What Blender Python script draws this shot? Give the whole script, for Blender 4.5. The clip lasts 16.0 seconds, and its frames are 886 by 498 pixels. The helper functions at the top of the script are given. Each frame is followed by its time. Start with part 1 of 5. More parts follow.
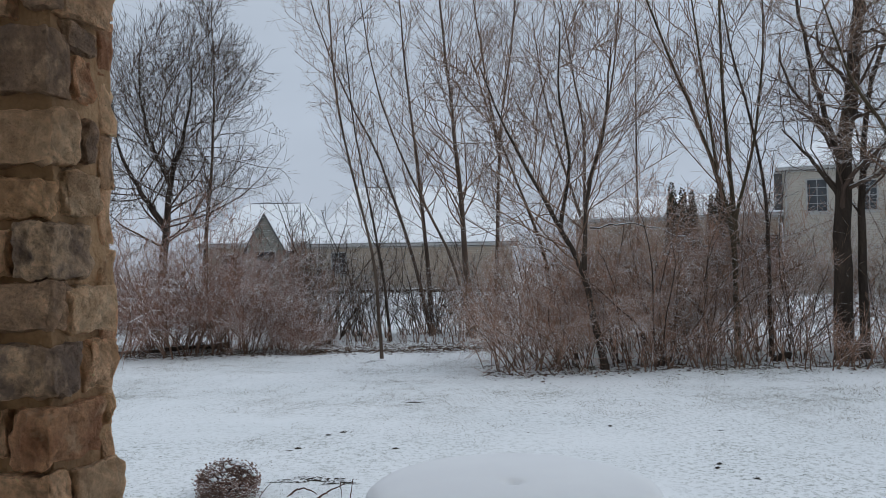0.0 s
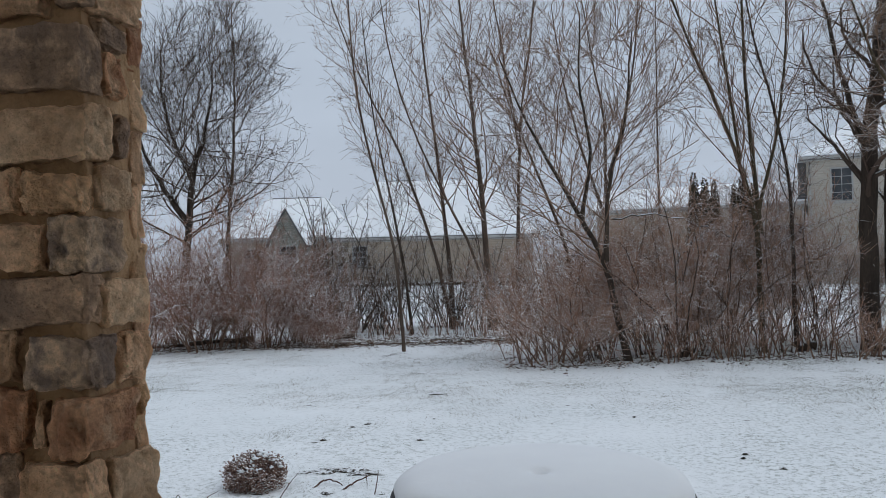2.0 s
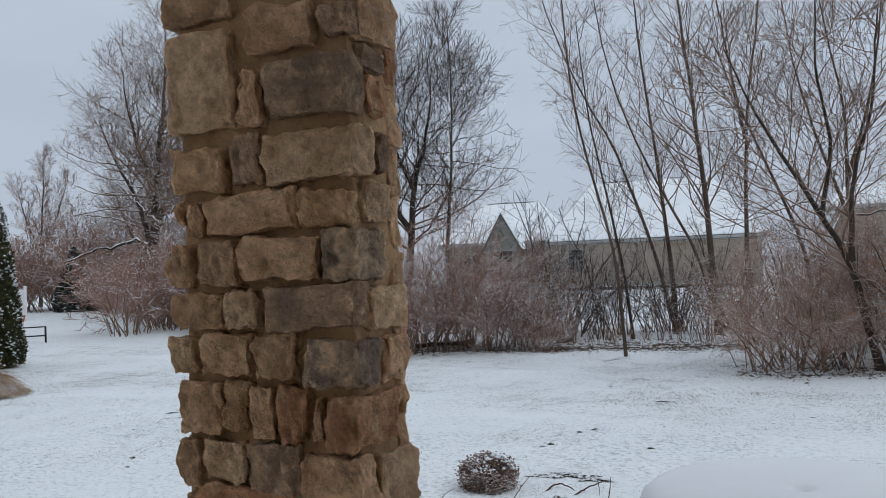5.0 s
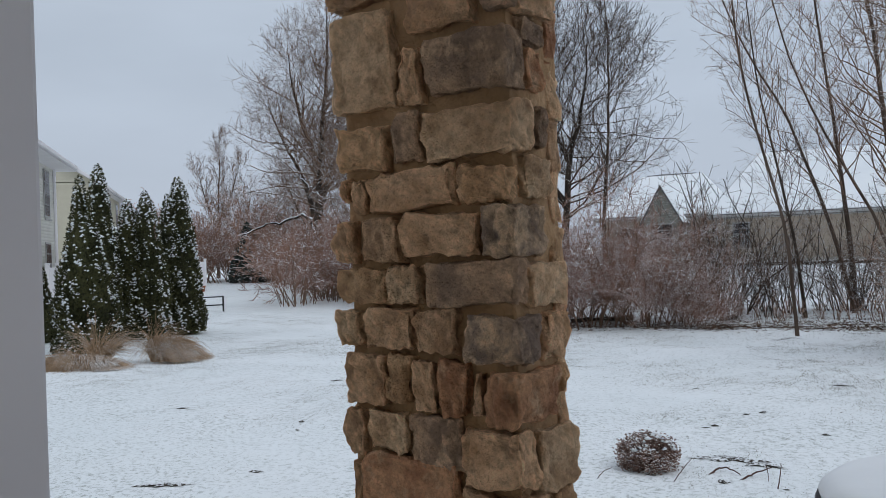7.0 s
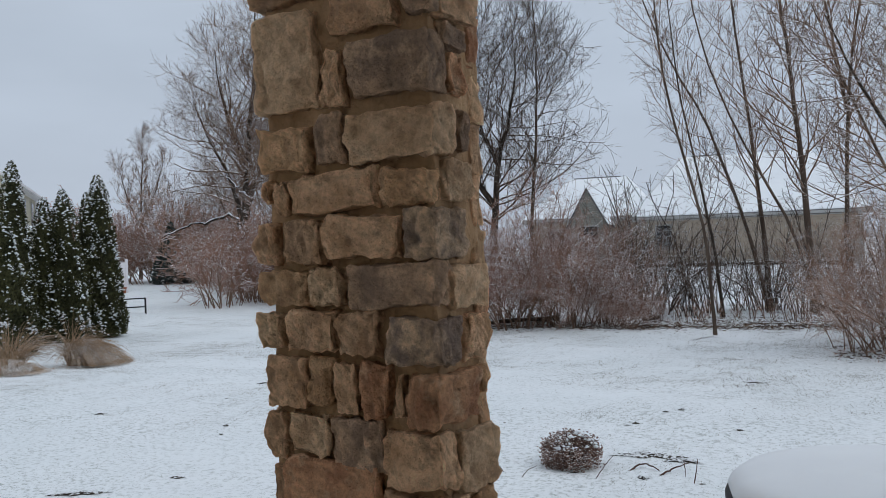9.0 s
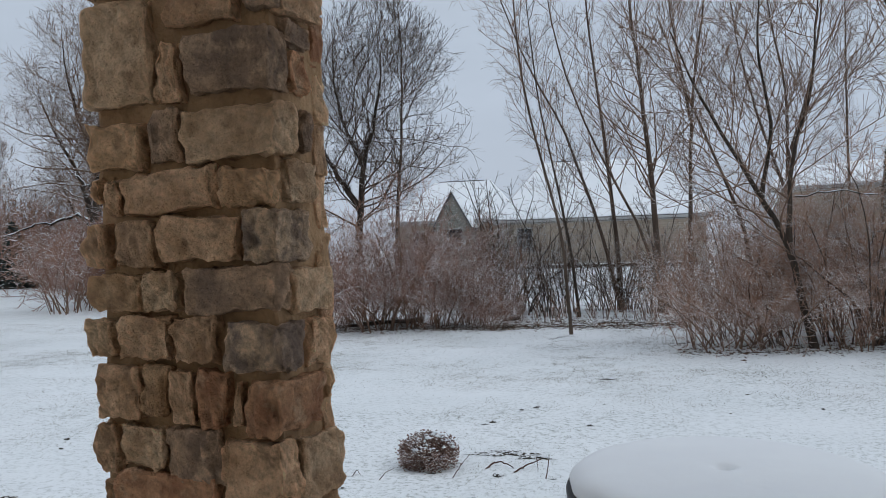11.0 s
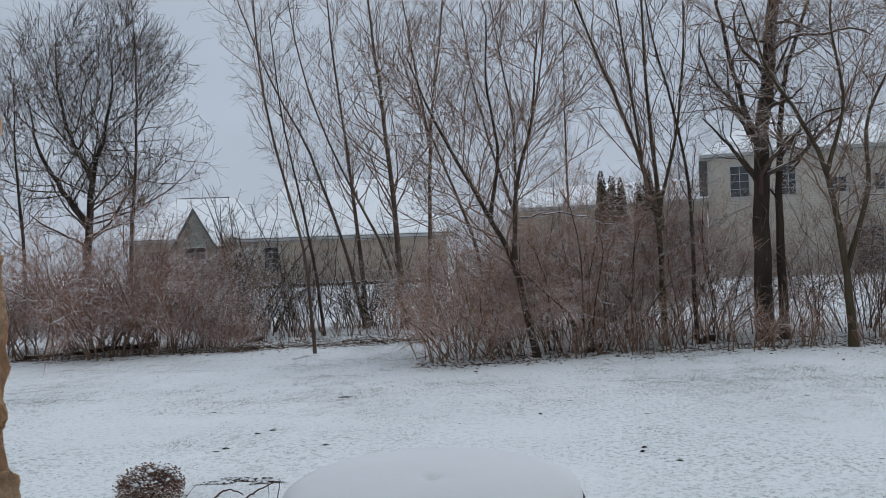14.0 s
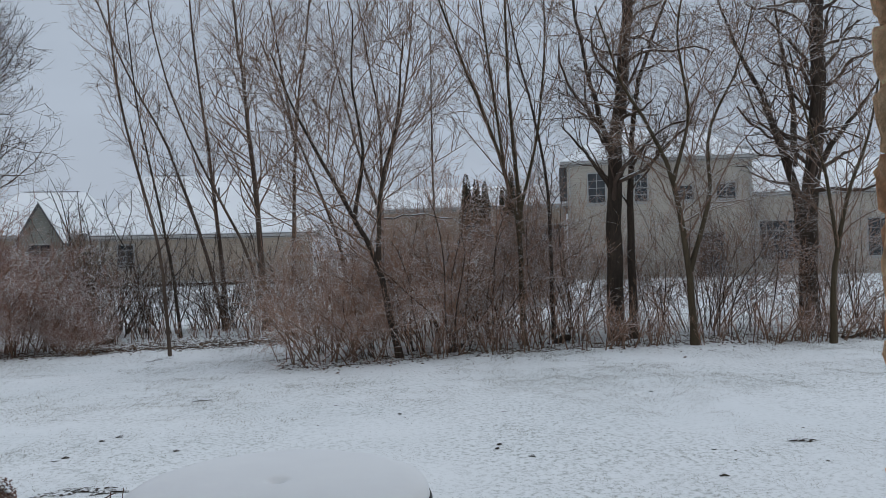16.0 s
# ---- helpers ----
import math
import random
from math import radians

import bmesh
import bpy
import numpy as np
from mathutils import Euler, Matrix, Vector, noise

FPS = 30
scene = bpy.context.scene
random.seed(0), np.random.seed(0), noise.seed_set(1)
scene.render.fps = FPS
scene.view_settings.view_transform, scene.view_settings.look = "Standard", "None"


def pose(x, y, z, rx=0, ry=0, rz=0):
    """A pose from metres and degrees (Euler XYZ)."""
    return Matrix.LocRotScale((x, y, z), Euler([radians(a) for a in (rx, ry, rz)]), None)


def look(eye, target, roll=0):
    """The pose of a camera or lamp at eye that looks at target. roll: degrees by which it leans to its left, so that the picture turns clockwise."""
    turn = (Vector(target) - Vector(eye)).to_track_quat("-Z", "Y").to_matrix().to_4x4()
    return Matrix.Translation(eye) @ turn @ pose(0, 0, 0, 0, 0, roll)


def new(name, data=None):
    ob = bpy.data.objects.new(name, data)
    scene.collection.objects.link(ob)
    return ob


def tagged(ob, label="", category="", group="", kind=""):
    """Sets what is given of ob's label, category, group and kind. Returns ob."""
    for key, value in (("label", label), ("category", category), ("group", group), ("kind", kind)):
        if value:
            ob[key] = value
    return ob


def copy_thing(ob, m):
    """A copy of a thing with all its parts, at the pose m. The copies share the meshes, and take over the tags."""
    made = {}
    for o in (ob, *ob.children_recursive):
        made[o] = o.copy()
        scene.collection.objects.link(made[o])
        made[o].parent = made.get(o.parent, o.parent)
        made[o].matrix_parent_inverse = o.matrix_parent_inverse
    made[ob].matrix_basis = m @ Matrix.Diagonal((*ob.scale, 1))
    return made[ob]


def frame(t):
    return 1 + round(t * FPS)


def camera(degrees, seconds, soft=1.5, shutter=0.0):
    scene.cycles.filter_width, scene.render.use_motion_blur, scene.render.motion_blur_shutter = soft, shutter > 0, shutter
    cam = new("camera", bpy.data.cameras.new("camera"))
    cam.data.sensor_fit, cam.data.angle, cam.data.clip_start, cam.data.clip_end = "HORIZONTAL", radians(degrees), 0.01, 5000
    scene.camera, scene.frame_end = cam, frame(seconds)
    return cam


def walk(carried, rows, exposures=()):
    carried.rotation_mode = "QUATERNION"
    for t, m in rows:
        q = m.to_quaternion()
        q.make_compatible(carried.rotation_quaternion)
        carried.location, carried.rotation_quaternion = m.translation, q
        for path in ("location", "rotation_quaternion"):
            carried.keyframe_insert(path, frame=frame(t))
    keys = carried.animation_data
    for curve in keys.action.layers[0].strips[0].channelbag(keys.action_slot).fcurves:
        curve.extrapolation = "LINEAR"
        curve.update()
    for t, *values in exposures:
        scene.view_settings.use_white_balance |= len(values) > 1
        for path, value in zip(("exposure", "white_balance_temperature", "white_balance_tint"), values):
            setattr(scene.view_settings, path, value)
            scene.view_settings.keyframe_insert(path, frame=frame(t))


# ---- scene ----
cam = camera(57.2, 16.0, soft=0.5)
PATH = [
    (0, (0.023, 0.093, 1.519), (0.07, 2.092, 1.568), -0.9),
    (0.5, (0.021, 0.094, 1.518), (0.059, 2.093, 1.571), -1.0),
    (1, (0.015, 0.089, 1.518), (0.038, 2.088, 1.565), -1.1),
    (1.5, (0.021, 0.091, 1.515), (0.041, 2.09, 1.554), -1.3),
    (2, (0.006, 0.081, 1.513), (0.003, 2.081, 1.546), -1.4),
    (2.5, (-0.009, 0.072, 1.518), (-0.057, 2.071, 1.551), -1.5),
    (3, (-0.008, 0.065, 1.519), (-0.096, 2.063, 1.552), -1.5),
    (3.5, (-0.001, 0.071, 1.52), (-0.117, 2.067, 1.557), -1.8),
    (4, (-0.015, 0.062, 1.532), (-0.198, 2.053, 1.585), -2.1),
    (4.5, (-0.05, 0.054, 1.529), (-0.357, 2.029, 1.591), -2.2),
    (5, (-0.08, 0.058, 1.52), (-0.599, 1.988, 1.578), -2.1),
    (7.5, (-0.098, 0.07, 1.529), (-0.979, 1.865, 1.533), -2.0),
    (8, (-0.091, 0.066, 1.53), (-0.931, 1.881, 1.537), -2.0),
    (10.5, (-0.043, 0.09, 1.529), (-0.542, 2.027, 1.525), -1.7),
    (11, (-0.024, 0.102, 1.529), (-0.429, 2.061, 1.528), -1.8),
    (11.5, (-0.003, 0.109, 1.528), (-0.305, 2.086, 1.527), -1.9),
    (12, (0.02, 0.116, 1.527), (-0.17, 2.107, 1.53), -2.0),
    (12.5, (0.042, 0.12, 1.528), (-0.043, 2.118, 1.535), -2.1),
    (13, (0.063, 0.118, 1.53), (0.081, 2.118, 1.54), -2.2),
    (13.5, (0.08, 0.119, 1.531), (0.194, 2.115, 1.548), -2.2),
    (14, (0.097, 0.113, 1.53), (0.301, 2.102, 1.553), -2.2),
    (14.5, (0.112, 0.11, 1.529), (0.403, 2.089, 1.552), -2.1),
    (15, (0.125, 0.11, 1.529), (0.499, 2.074, 1.551), -2.0),
    (15.5, (0.14, 0.123, 1.524), (0.596, 2.07, 1.545), -1.8),
    (16, (0.151, 0.117, 1.522), (0.675, 2.047, 1.537), -1.6),
]
EXPOSURES = [(0, 0.0), (5, 0.05), (7.5, 0.07), (11, 0.06), (12.5, 0.02), (14, -0.08), (16, -0.13)]
walk(cam, [(t, look(e, g, r)) for t, e, g, r in PATH], EXPOSURES)

# ---- light ----
world = bpy.data.worlds.new("overcast")
scene.world = world
world.use_nodes = True
wn, wl = world.node_tree.nodes, world.node_tree.links
wn.clear()
w_out, w_bg = wn.new("ShaderNodeOutputWorld"), wn.new("ShaderNodeBackground")
sky = wn.new("ShaderNodeTexSky")
sky.sky_type, sky.sun_disc = "NISHITA", False
sky.sun_elevation, sky.sun_rotation = radians(48), radians(257)
sky.air_density, sky.dust_density = 1.0, 4.0
coord, sep = wn.new("ShaderNodeTexCoord"), wn.new("ShaderNodeSeparateXYZ")
wl.new(coord.outputs["Generated"], sep.inputs[0])
ramp = wn.new("ShaderNodeValToRGB")
wl.new(sep.outputs["Z"], ramp.inputs[0])
SKY_LOW, SKY_MID, SKY_HIGH = (0.515, 0.585, 0.695, 1), (0.495, 0.572, 0.68, 1), (0.68, 0.75, 0.85, 1)
ramp.color_ramp.elements[0].position, ramp.color_ramp.elements[0].color = 0.0, SKY_LOW
ramp.color_ramp.elements[1].position, ramp.color_ramp.elements[1].color = 1.0, SKY_HIGH
mid = ramp.color_ramp.elements.new(0.24)
mid.color = SKY_MID
cloud = wn.new("ShaderNodeTexNoise")
cloud.inputs["Scale"].default_value, cloud.inputs["Detail"].default_value = 2.2, 4
cmap = wn.new("ShaderNodeMapping")
cmap.inputs["Scale"].default_value = (1, 1, 3.5)
wl.new(coord.outputs["Generated"], cmap.inputs[0])
wl.new(cmap.outputs[0], cloud.inputs["Vector"])
crange = wn.new("ShaderNodeMapRange")
crange.inputs["From Min"].default_value, crange.inputs["From Max"].default_value = 0.3, 0.7
crange.inputs["To Min"].default_value, crange.inputs["To Max"].default_value = 0.93, 1.07
wl.new(cloud.outputs["Fac"], crange.inputs["Value"])
cmul = wn.new("ShaderNodeVectorMath")
cmul.operation = "SCALE"
wl.new(ramp.outputs[0], cmul.inputs[0])
wl.new(crange.outputs[0], cmul.inputs["Scale"])
nish = wn.new("ShaderNodeVectorMath")
nish.operation = "SCALE"
nish.inputs["Scale"].default_value = 0.05
wl.new(sky.outputs[0], nish.inputs[0])
mix = wn.new("ShaderNodeMix")
mix.data_type = "RGBA"
mix.inputs["Factor"].default_value = 0.92
wl.new(nish.outputs[0], mix.inputs["A"])
wl.new(cmul.outputs[0], mix.inputs["B"])
wl.new(mix.outputs["Result"], w_bg.inputs["Color"])
w_bg.inputs["Strength"].default_value = 0.96
wl.new(w_bg.outputs[0], w_out.inputs[0])

sun_data = bpy.data.lights.new("sun", "SUN")
sun_data.energy, sun_data.angle, sun_data.color = 0.50, radians(40), (1.0, 0.99, 0.98)
sun = new("sun", sun_data)
sun.matrix_world = look((0, 0, 30), (-26, 6, 0))


# ---- materials ----
def material(name, rough=0.9, metal=0.0):
    m = bpy.data.materials.new(name)
    m.use_nodes = True
    b = m.node_tree.nodes["Principled BSDF"]
    b.inputs["Roughness"].default_value, b.inputs["Metallic"].default_value = rough, metal
    b.inputs["Specular IOR Level"].default_value = 0.25
    return m, m.node_tree.nodes, m.node_tree.links, b


def mixed(n, l, fac, a, b):
    """A colour mix: fac, a and b are sockets or values."""
    k = n.new("ShaderNodeMix")
    k.data_type = "RGBA"
    for key, v in (("Factor", fac), ("A", a), ("B", b)):
        if isinstance(v, (int, float)):
            k.inputs[key].default_value = v
        elif isinstance(v, tuple):
            k.inputs[key].default_value = (*v, 1)
        else:
            l.new(v, k.inputs[key])
    return k.outputs["Result"]


def noise_fac(n, l, scale, lo=0.35, hi=0.65, detail=4, stretch=None, rough=0.55):
    c = n.new("ShaderNodeTexCoord")
    t = n.new("ShaderNodeTexNoise")
    t.inputs["Scale"].default_value, t.inputs["Detail"].default_value, t.inputs["Roughness"].default_value = scale, detail, rough
    src = c.outputs["Object"]
    if stretch:
        mp = n.new("ShaderNodeMapping")
        mp.inputs["Scale"].default_value = stretch
        l.new(src, mp.inputs[0])
        src = mp.outputs[0]
    l.new(src, t.inputs["Vector"])
    r = n.new("ShaderNodeMapRange")
    r.inputs["From Min"].default_value, r.inputs["From Max"].default_value = lo, hi
    l.new(t.outputs["Fac"], r.inputs["Value"])
    return r.outputs[0]


def bumped(n, l, b, height, strength, distance):
    k = n.new("ShaderNodeBump")
    k.inputs["Strength"].default_value, k.inputs["Distance"].default_value = strength, distance
    l.new(height, k.inputs["Height"])
    l.new(k.outputs[0], b.inputs["Normal"])


SNOW = (0.86, 0.895, 0.915)


def snow_top(n, l, colour, lo, hi, scale=6.0, amount=0.35):
    """Lays snow on the faces that look up, broken by a noise."""
    g, s = n.new("ShaderNodeNewGeometry"), n.new("ShaderNodeSeparateXYZ")
    l.new(g.outputs["Normal"], s.inputs[0])
    f = noise_fac(n, l, scale, 0.3, 0.7, 3)
    a = n.new("ShaderNodeMath")
    a.operation = "MULTIPLY_ADD"
    l.new(f, a.inputs[0])
    a.inputs[1].default_value = amount
    l.new(s.outputs["Z"], a.inputs[2])
    r = n.new("ShaderNodeMapRange")
    r.inputs["From Min"].default_value, r.inputs["From Max"].default_value = lo, hi
    l.new(a.outputs[0], r.inputs["Value"])
    return mixed(n, l, r.outputs[0], colour, SNOW)


def two_tone(name, dark, light, scale, rough=0.9, fine=0.0, bump=0.0, dist=0.01, snow=None, stretch=None, island=0.0, objrand=0.0, metal=0.0):
    """A material with a broad and a fine variation, bump, and snow on top if asked."""
    m, n, l, b = material(name, rough, metal)
    col = mixed(n, l, noise_fac(n, l, scale, 0.3, 0.7, 5, stretch), dark, light)
    if fine:
        f = noise_fac(n, l, scale * 9, 0.25, 0.75, 3, stretch)
        grey = tuple(0.55 * d for d in dark)
        k = n.new("ShaderNodeMath")
        k.operation = "MULTIPLY"
        k.inputs[1].default_value = fine
        l.new(f, k.inputs[0])
        col = mixed(n, l, k.outputs[0], col, grey)
    for amount, node, out in ((island, "ShaderNodeNewGeometry", "Random Per Island"), (objrand, "ShaderNodeObjectInfo", "Random")):
        if amount:
            g = n.new(node)
            h = n.new("ShaderNodeHueSaturation")
            r = n.new("ShaderNodeMapRange")
            r.inputs["To Min"].default_value, r.inputs["To Max"].default_value = 1 - amount, 1 + amount
            l.new(g.outputs[out], r.inputs["Value"])
            l.new(r.outputs[0], h.inputs["Value"])
            l.new(col, h.inputs["Color"])
            col = h.outputs["Color"]
    if snow:
        col = snow_top(n, l, col, *snow)
    l.new(col, b.inputs["Base Color"])
    if bump:
        bumped(n, l, b, noise_fac(n, l, scale * 5, 0.2, 0.8, 5, stretch), bump, dist)
    return m


def snow_ground():
    m, n, l, b = material("snow", 0.75)
    broad = noise_fac(n, l, 0.35, 0.4, 0.7, 4)
    col = mixed(n, l, broad, SNOW, (0.80, 0.845, 0.865))
    # thin cover where the turf shows through
    patch = noise_fac(n, l, 0.55, 0.30, 0.60, 5)
    speck = noise_fac(n, l, 24.0, 0.50, 0.64, 6, None, 0.82)
    k = n.new("ShaderNodeMath")
    k.operation = "MULTIPLY"
    l.new(patch, k.inputs[0])
    l.new(speck, k.inputs[1])
    col = mixed(n, l, k.outputs[0], col, (0.27, 0.30, 0.28))
    l.new(col, b.inputs["Base Color"])
    bumped(n, l, b, noise_fac(n, l, 9.0, 0.2, 0.8, 8, None, 0.66), 0.35, 0.04)
    return m


M_SNOW = snow_ground()
M_SNOWCAP = two_tone("fresh_snow", (0.82, 0.85, 0.88), SNOW, 3.0, 0.7, bump=0.15, dist=0.01)
TWIG_SNOW = (0.88, 1.02, 7.0, 0.6)
M_BARK = two_tone("grey_bark", (0.070, 0.048, 0.036), (0.160, 0.118, 0.091), 5.0, 0.95, fine=0.4, bump=0.7, dist=0.02, snow=(0.95, 1.2, 2.0, 0.4), stretch=(1, 1, 0.25))
M_BARK_DARK = two_tone("dark_bark", (0.034, 0.026, 0.020), (0.100, 0.074, 0.056), 5.0, 0.95, fine=0.5, bump=0.8, dist=0.03, snow=(0.9, 1.15, 2.0, 0.4), stretch=(1, 1, 0.25))
M_BARK_GREEN = two_tone("mossy_bark", (0.055, 0.042, 0.026), (0.12, 0.092, 0.058), 4.0, 0.95, fine=0.4, bump=0.7, dist=0.02, snow=(0.95, 1.2, 2.0, 0.4), stretch=(1, 1, 0.25))
M_TWIG = two_tone("brown_twigs", (0.140, 0.088, 0.062), (0.265, 0.172, 0.122), 1.2, 0.95, snow=TWIG_SNOW)
M_TWIG_DARK = two_tone("dark_twigs", (0.056, 0.039, 0.030), (0.125, 0.088, 0.068), 1.2, 0.95, snow=TWIG_SNOW)
M_TWIG_TAN = two_tone("tan_twigs", (0.29, 0.165, 0.112), (0.52, 0.32, 0.23), 1.2, 0.95, snow=TWIG_SNOW)
M_TWIG_RED = two_tone("reddish_twigs", (0.235, 0.120, 0.086), (0.41, 0.236, 0.170), 1.2, 0.95, snow=TWIG_SNOW)
M_MORTAR = two_tone("tan_mortar", (0.33, 0.200, 0.108), (0.50, 0.325, 0.185), 6.0, 0.95, fine=0.35, bump=0.9, dist=0.012)


def stone_material(name, dark, light, stain):
    m, n, l, b = material(name, 0.9)
    # each stone takes its own stretch of the pattern and its own shade
    info, c, add = n.new("ShaderNodeObjectInfo"), n.new("ShaderNodeTexCoord"), n.new("ShaderNodeVectorMath")
    add.operation = "MULTIPLY_ADD"
    add.inputs[1].default_value = (1, 1, 1)
    l.new(c.outputs["Object"], add.inputs[0])
    cmb = n.new("ShaderNodeCombineXYZ")
    for k, f in zip("XYZ", (37.0, 53.0, 71.0)):
        mu = n.new("ShaderNodeMath")
        mu.operation = "MULTIPLY"
        mu.inputs[1].default_value = f
        l.new(info.outputs["Random"], mu.inputs[0])
        l.new(mu.outputs[0], cmb.inputs[k])
    l.new(cmb.outputs[0], add.inputs[2])

    def grain(scale, lo, hi, detail, rough=0.6):
        t, r = n.new("ShaderNodeTexNoise"), n.new("ShaderNodeMapRange")
        t.inputs["Scale"].default_value, t.inputs["Detail"].default_value, t.inputs["Roughness"].default_value = scale, detail, rough
        r.inputs["From Min"].default_value, r.inputs["From Max"].default_value = lo, hi
        l.new(add.outputs[0], t.inputs["Vector"])
        l.new(t.outputs["Fac"], r.inputs["Value"])
        return r.outputs[0]

    col = mixed(n, l, grain(9.0, 0.40, 0.60, 6), dark, light)
    col = mixed(n, l, grain(14.0, 0.53, 0.66, 5), col, stain)
    f = grain(60.0, 0.44, 0.66, 6, 0.75)
    k = n.new("ShaderNodeMath")
    k.operation = "MULTIPLY"
    k.inputs[1].default_value = 0.5
    l.new(f, k.inputs[0])
    col = mixed(n, l, k.outputs[0], col, tuple(0.6 * d for d in dark))
    h, r = n.new("ShaderNodeHueSaturation"), n.new("ShaderNodeMapRange")
    r.inputs["To Min"].default_value, r.inputs["To Max"].default_value = 0.82, 1.15
    l.new(info.outputs["Random"], r.inputs["Value"])
    l.new(r.outputs[0], h.inputs["Value"])
    l.new(col, h.inputs["Color"])
    # broken edges are fresh and painted as catching light; hollows are coloured darker
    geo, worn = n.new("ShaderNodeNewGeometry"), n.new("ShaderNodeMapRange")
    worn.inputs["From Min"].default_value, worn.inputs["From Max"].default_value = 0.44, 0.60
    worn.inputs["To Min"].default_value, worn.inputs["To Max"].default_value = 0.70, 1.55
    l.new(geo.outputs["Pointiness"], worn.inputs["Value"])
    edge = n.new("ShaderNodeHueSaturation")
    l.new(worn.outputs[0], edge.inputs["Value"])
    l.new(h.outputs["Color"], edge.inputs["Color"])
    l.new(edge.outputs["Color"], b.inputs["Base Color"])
    coarse, fine = n.new("ShaderNodeBump"), n.new("ShaderNodeBump")
    coarse.inputs["Strength"].default_value, coarse.inputs["Distance"].default_value = 1.0, 0.026
    fine.inputs["Strength"].default_value, fine.inputs["Distance"].default_value = 1.0, 0.004
    # conchoidal scars: hollow cells with sharp rims, bent by a noise
    cell, warp, bend = n.new("ShaderNodeTexVoronoi"), n.new("ShaderNodeTexNoise"), n.new("ShaderNodeVectorMath")
    warp.inputs["Scale"].default_value = 16.0
    l.new(add.outputs[0], warp.inputs["Vector"])
    bend.operation = "MULTIPLY_ADD"
    bend.inputs[1].default_value = (0.07, 0.07, 0.07)
    l.new(warp.outputs["Color"], bend.inputs[0])
    l.new(add.outputs[0], bend.inputs[2])
    cell.inputs["Scale"].default_value = 21.0
    l.new(bend.outputs[0], cell.inputs["Vector"])
    both = n.new("ShaderNodeMath")
    both.operation = "MULTIPLY_ADD"
    both.inputs[1].default_value = 0.75
    l.new(cell.outputs["Distance"], both.inputs[0])
    l.new(grain(34.0, 0.22, 0.78, 6, 0.6), both.inputs[2])
    l.new(both.outputs[0], coarse.inputs["Height"])
    l.new(grain(170.0, 0.22, 0.78, 6, 0.7), fine.inputs["Height"])
    l.new(coarse.outputs[0], fine.inputs["Normal"])
    l.new(fine.outputs[0], b.inputs["Normal"])
    return m


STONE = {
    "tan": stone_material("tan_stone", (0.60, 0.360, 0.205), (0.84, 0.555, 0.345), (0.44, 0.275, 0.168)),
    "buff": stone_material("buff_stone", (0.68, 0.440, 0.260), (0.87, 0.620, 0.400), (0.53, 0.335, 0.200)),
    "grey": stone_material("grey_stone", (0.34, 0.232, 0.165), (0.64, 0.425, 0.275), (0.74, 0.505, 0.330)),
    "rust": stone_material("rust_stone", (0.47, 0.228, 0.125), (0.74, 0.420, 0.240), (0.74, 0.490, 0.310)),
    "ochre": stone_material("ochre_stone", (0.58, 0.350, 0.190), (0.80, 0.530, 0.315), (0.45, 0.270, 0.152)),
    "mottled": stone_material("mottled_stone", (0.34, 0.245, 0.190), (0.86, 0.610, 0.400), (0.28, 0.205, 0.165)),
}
M_WHITE = two_tone("white_vinyl", (0.80, 0.78, 0.80), (0.86, 0.84, 0.86), 2.0, 0.5, bump=0.05, dist=0.002)
M_BEIGE = two_tone("beige_siding", (0.43, 0.352, 0.280), (0.51, 0.425, 0.345), 1.5, 0.8, fine=0.1)
M_CREAM = two_tone("cream_siding", (0.62, 0.58, 0.46), (0.70, 0.66, 0.53), 1.5, 0.8, fine=0.1)
M_LIGHT = two_tone("light_siding", (0.72, 0.71, 0.65), (0.80, 0.79, 0.73), 1.5, 0.8, fine=0.1)
M_PALE = two_tone("pale_siding", (0.47, 0.425, 0.365), (0.55, 0.50, 0.435), 1.5, 0.8, fine=0.1)
M_GREYSIDE = two_tone("grey_green_siding", (0.25, 0.245, 0.215), (0.33, 0.325, 0.285), 1.5, 0.85, fine=0.15)
M_POST = two_tone("grey_white_vinyl", (0.62, 0.60, 0.625), (0.70, 0.68, 0.70), 2.0, 0.5, bump=0.05, dist=0.002)
M_SHINGLE = two_tone("grey_shingle", (0.10, 0.10, 0.105), (0.19, 0.185, 0.18), 3.0, 0.95, fine=0.4)
M_ROOFSNOW = two_tone("roof_snow", (0.84, 0.87, 0.90), (0.90, 0.925, 0.94), 0.6, 0.8, bump=0.2, dist=0.05)
M_TRIM = two_tone("white_trim", (0.36, 0.355, 0.34), (0.46, 0.455, 0.44), 2.0, 0.6)
M_STUCCO = two_tone("porch_plaster", (0.82, 0.70, 0.54), (0.89, 0.78, 0.62), 2.0, 0.9, bump=0.2, dist=0.01)
M_CONCRETE = two_tone("concrete", (0.46, 0.43, 0.39), (0.58, 0.54, 0.49), 2.5, 0.9, fine=0.3, bump=0.3, dist=0.005)
M_METAL = two_tone("black_metal", (0.012, 0.012, 0.013), (0.03, 0.03, 0.032), 8.0, 0.45, metal=0.6)
M_MULCH = two_tone("snowy_mulch", (0.03, 0.024, 0.018), (0.075, 0.06, 0.045), 8.0, 0.95, fine=0.4, bump=0.8, dist=0.02, snow=(1.16, 1.34, 34.0, 0.62))
M_DENT = two_tone("dent_shade", (0.03, 0.024, 0.018), (0.075, 0.06, 0.045), 8.0, 0.95, fine=0.4, bump=0.8, dist=0.02)
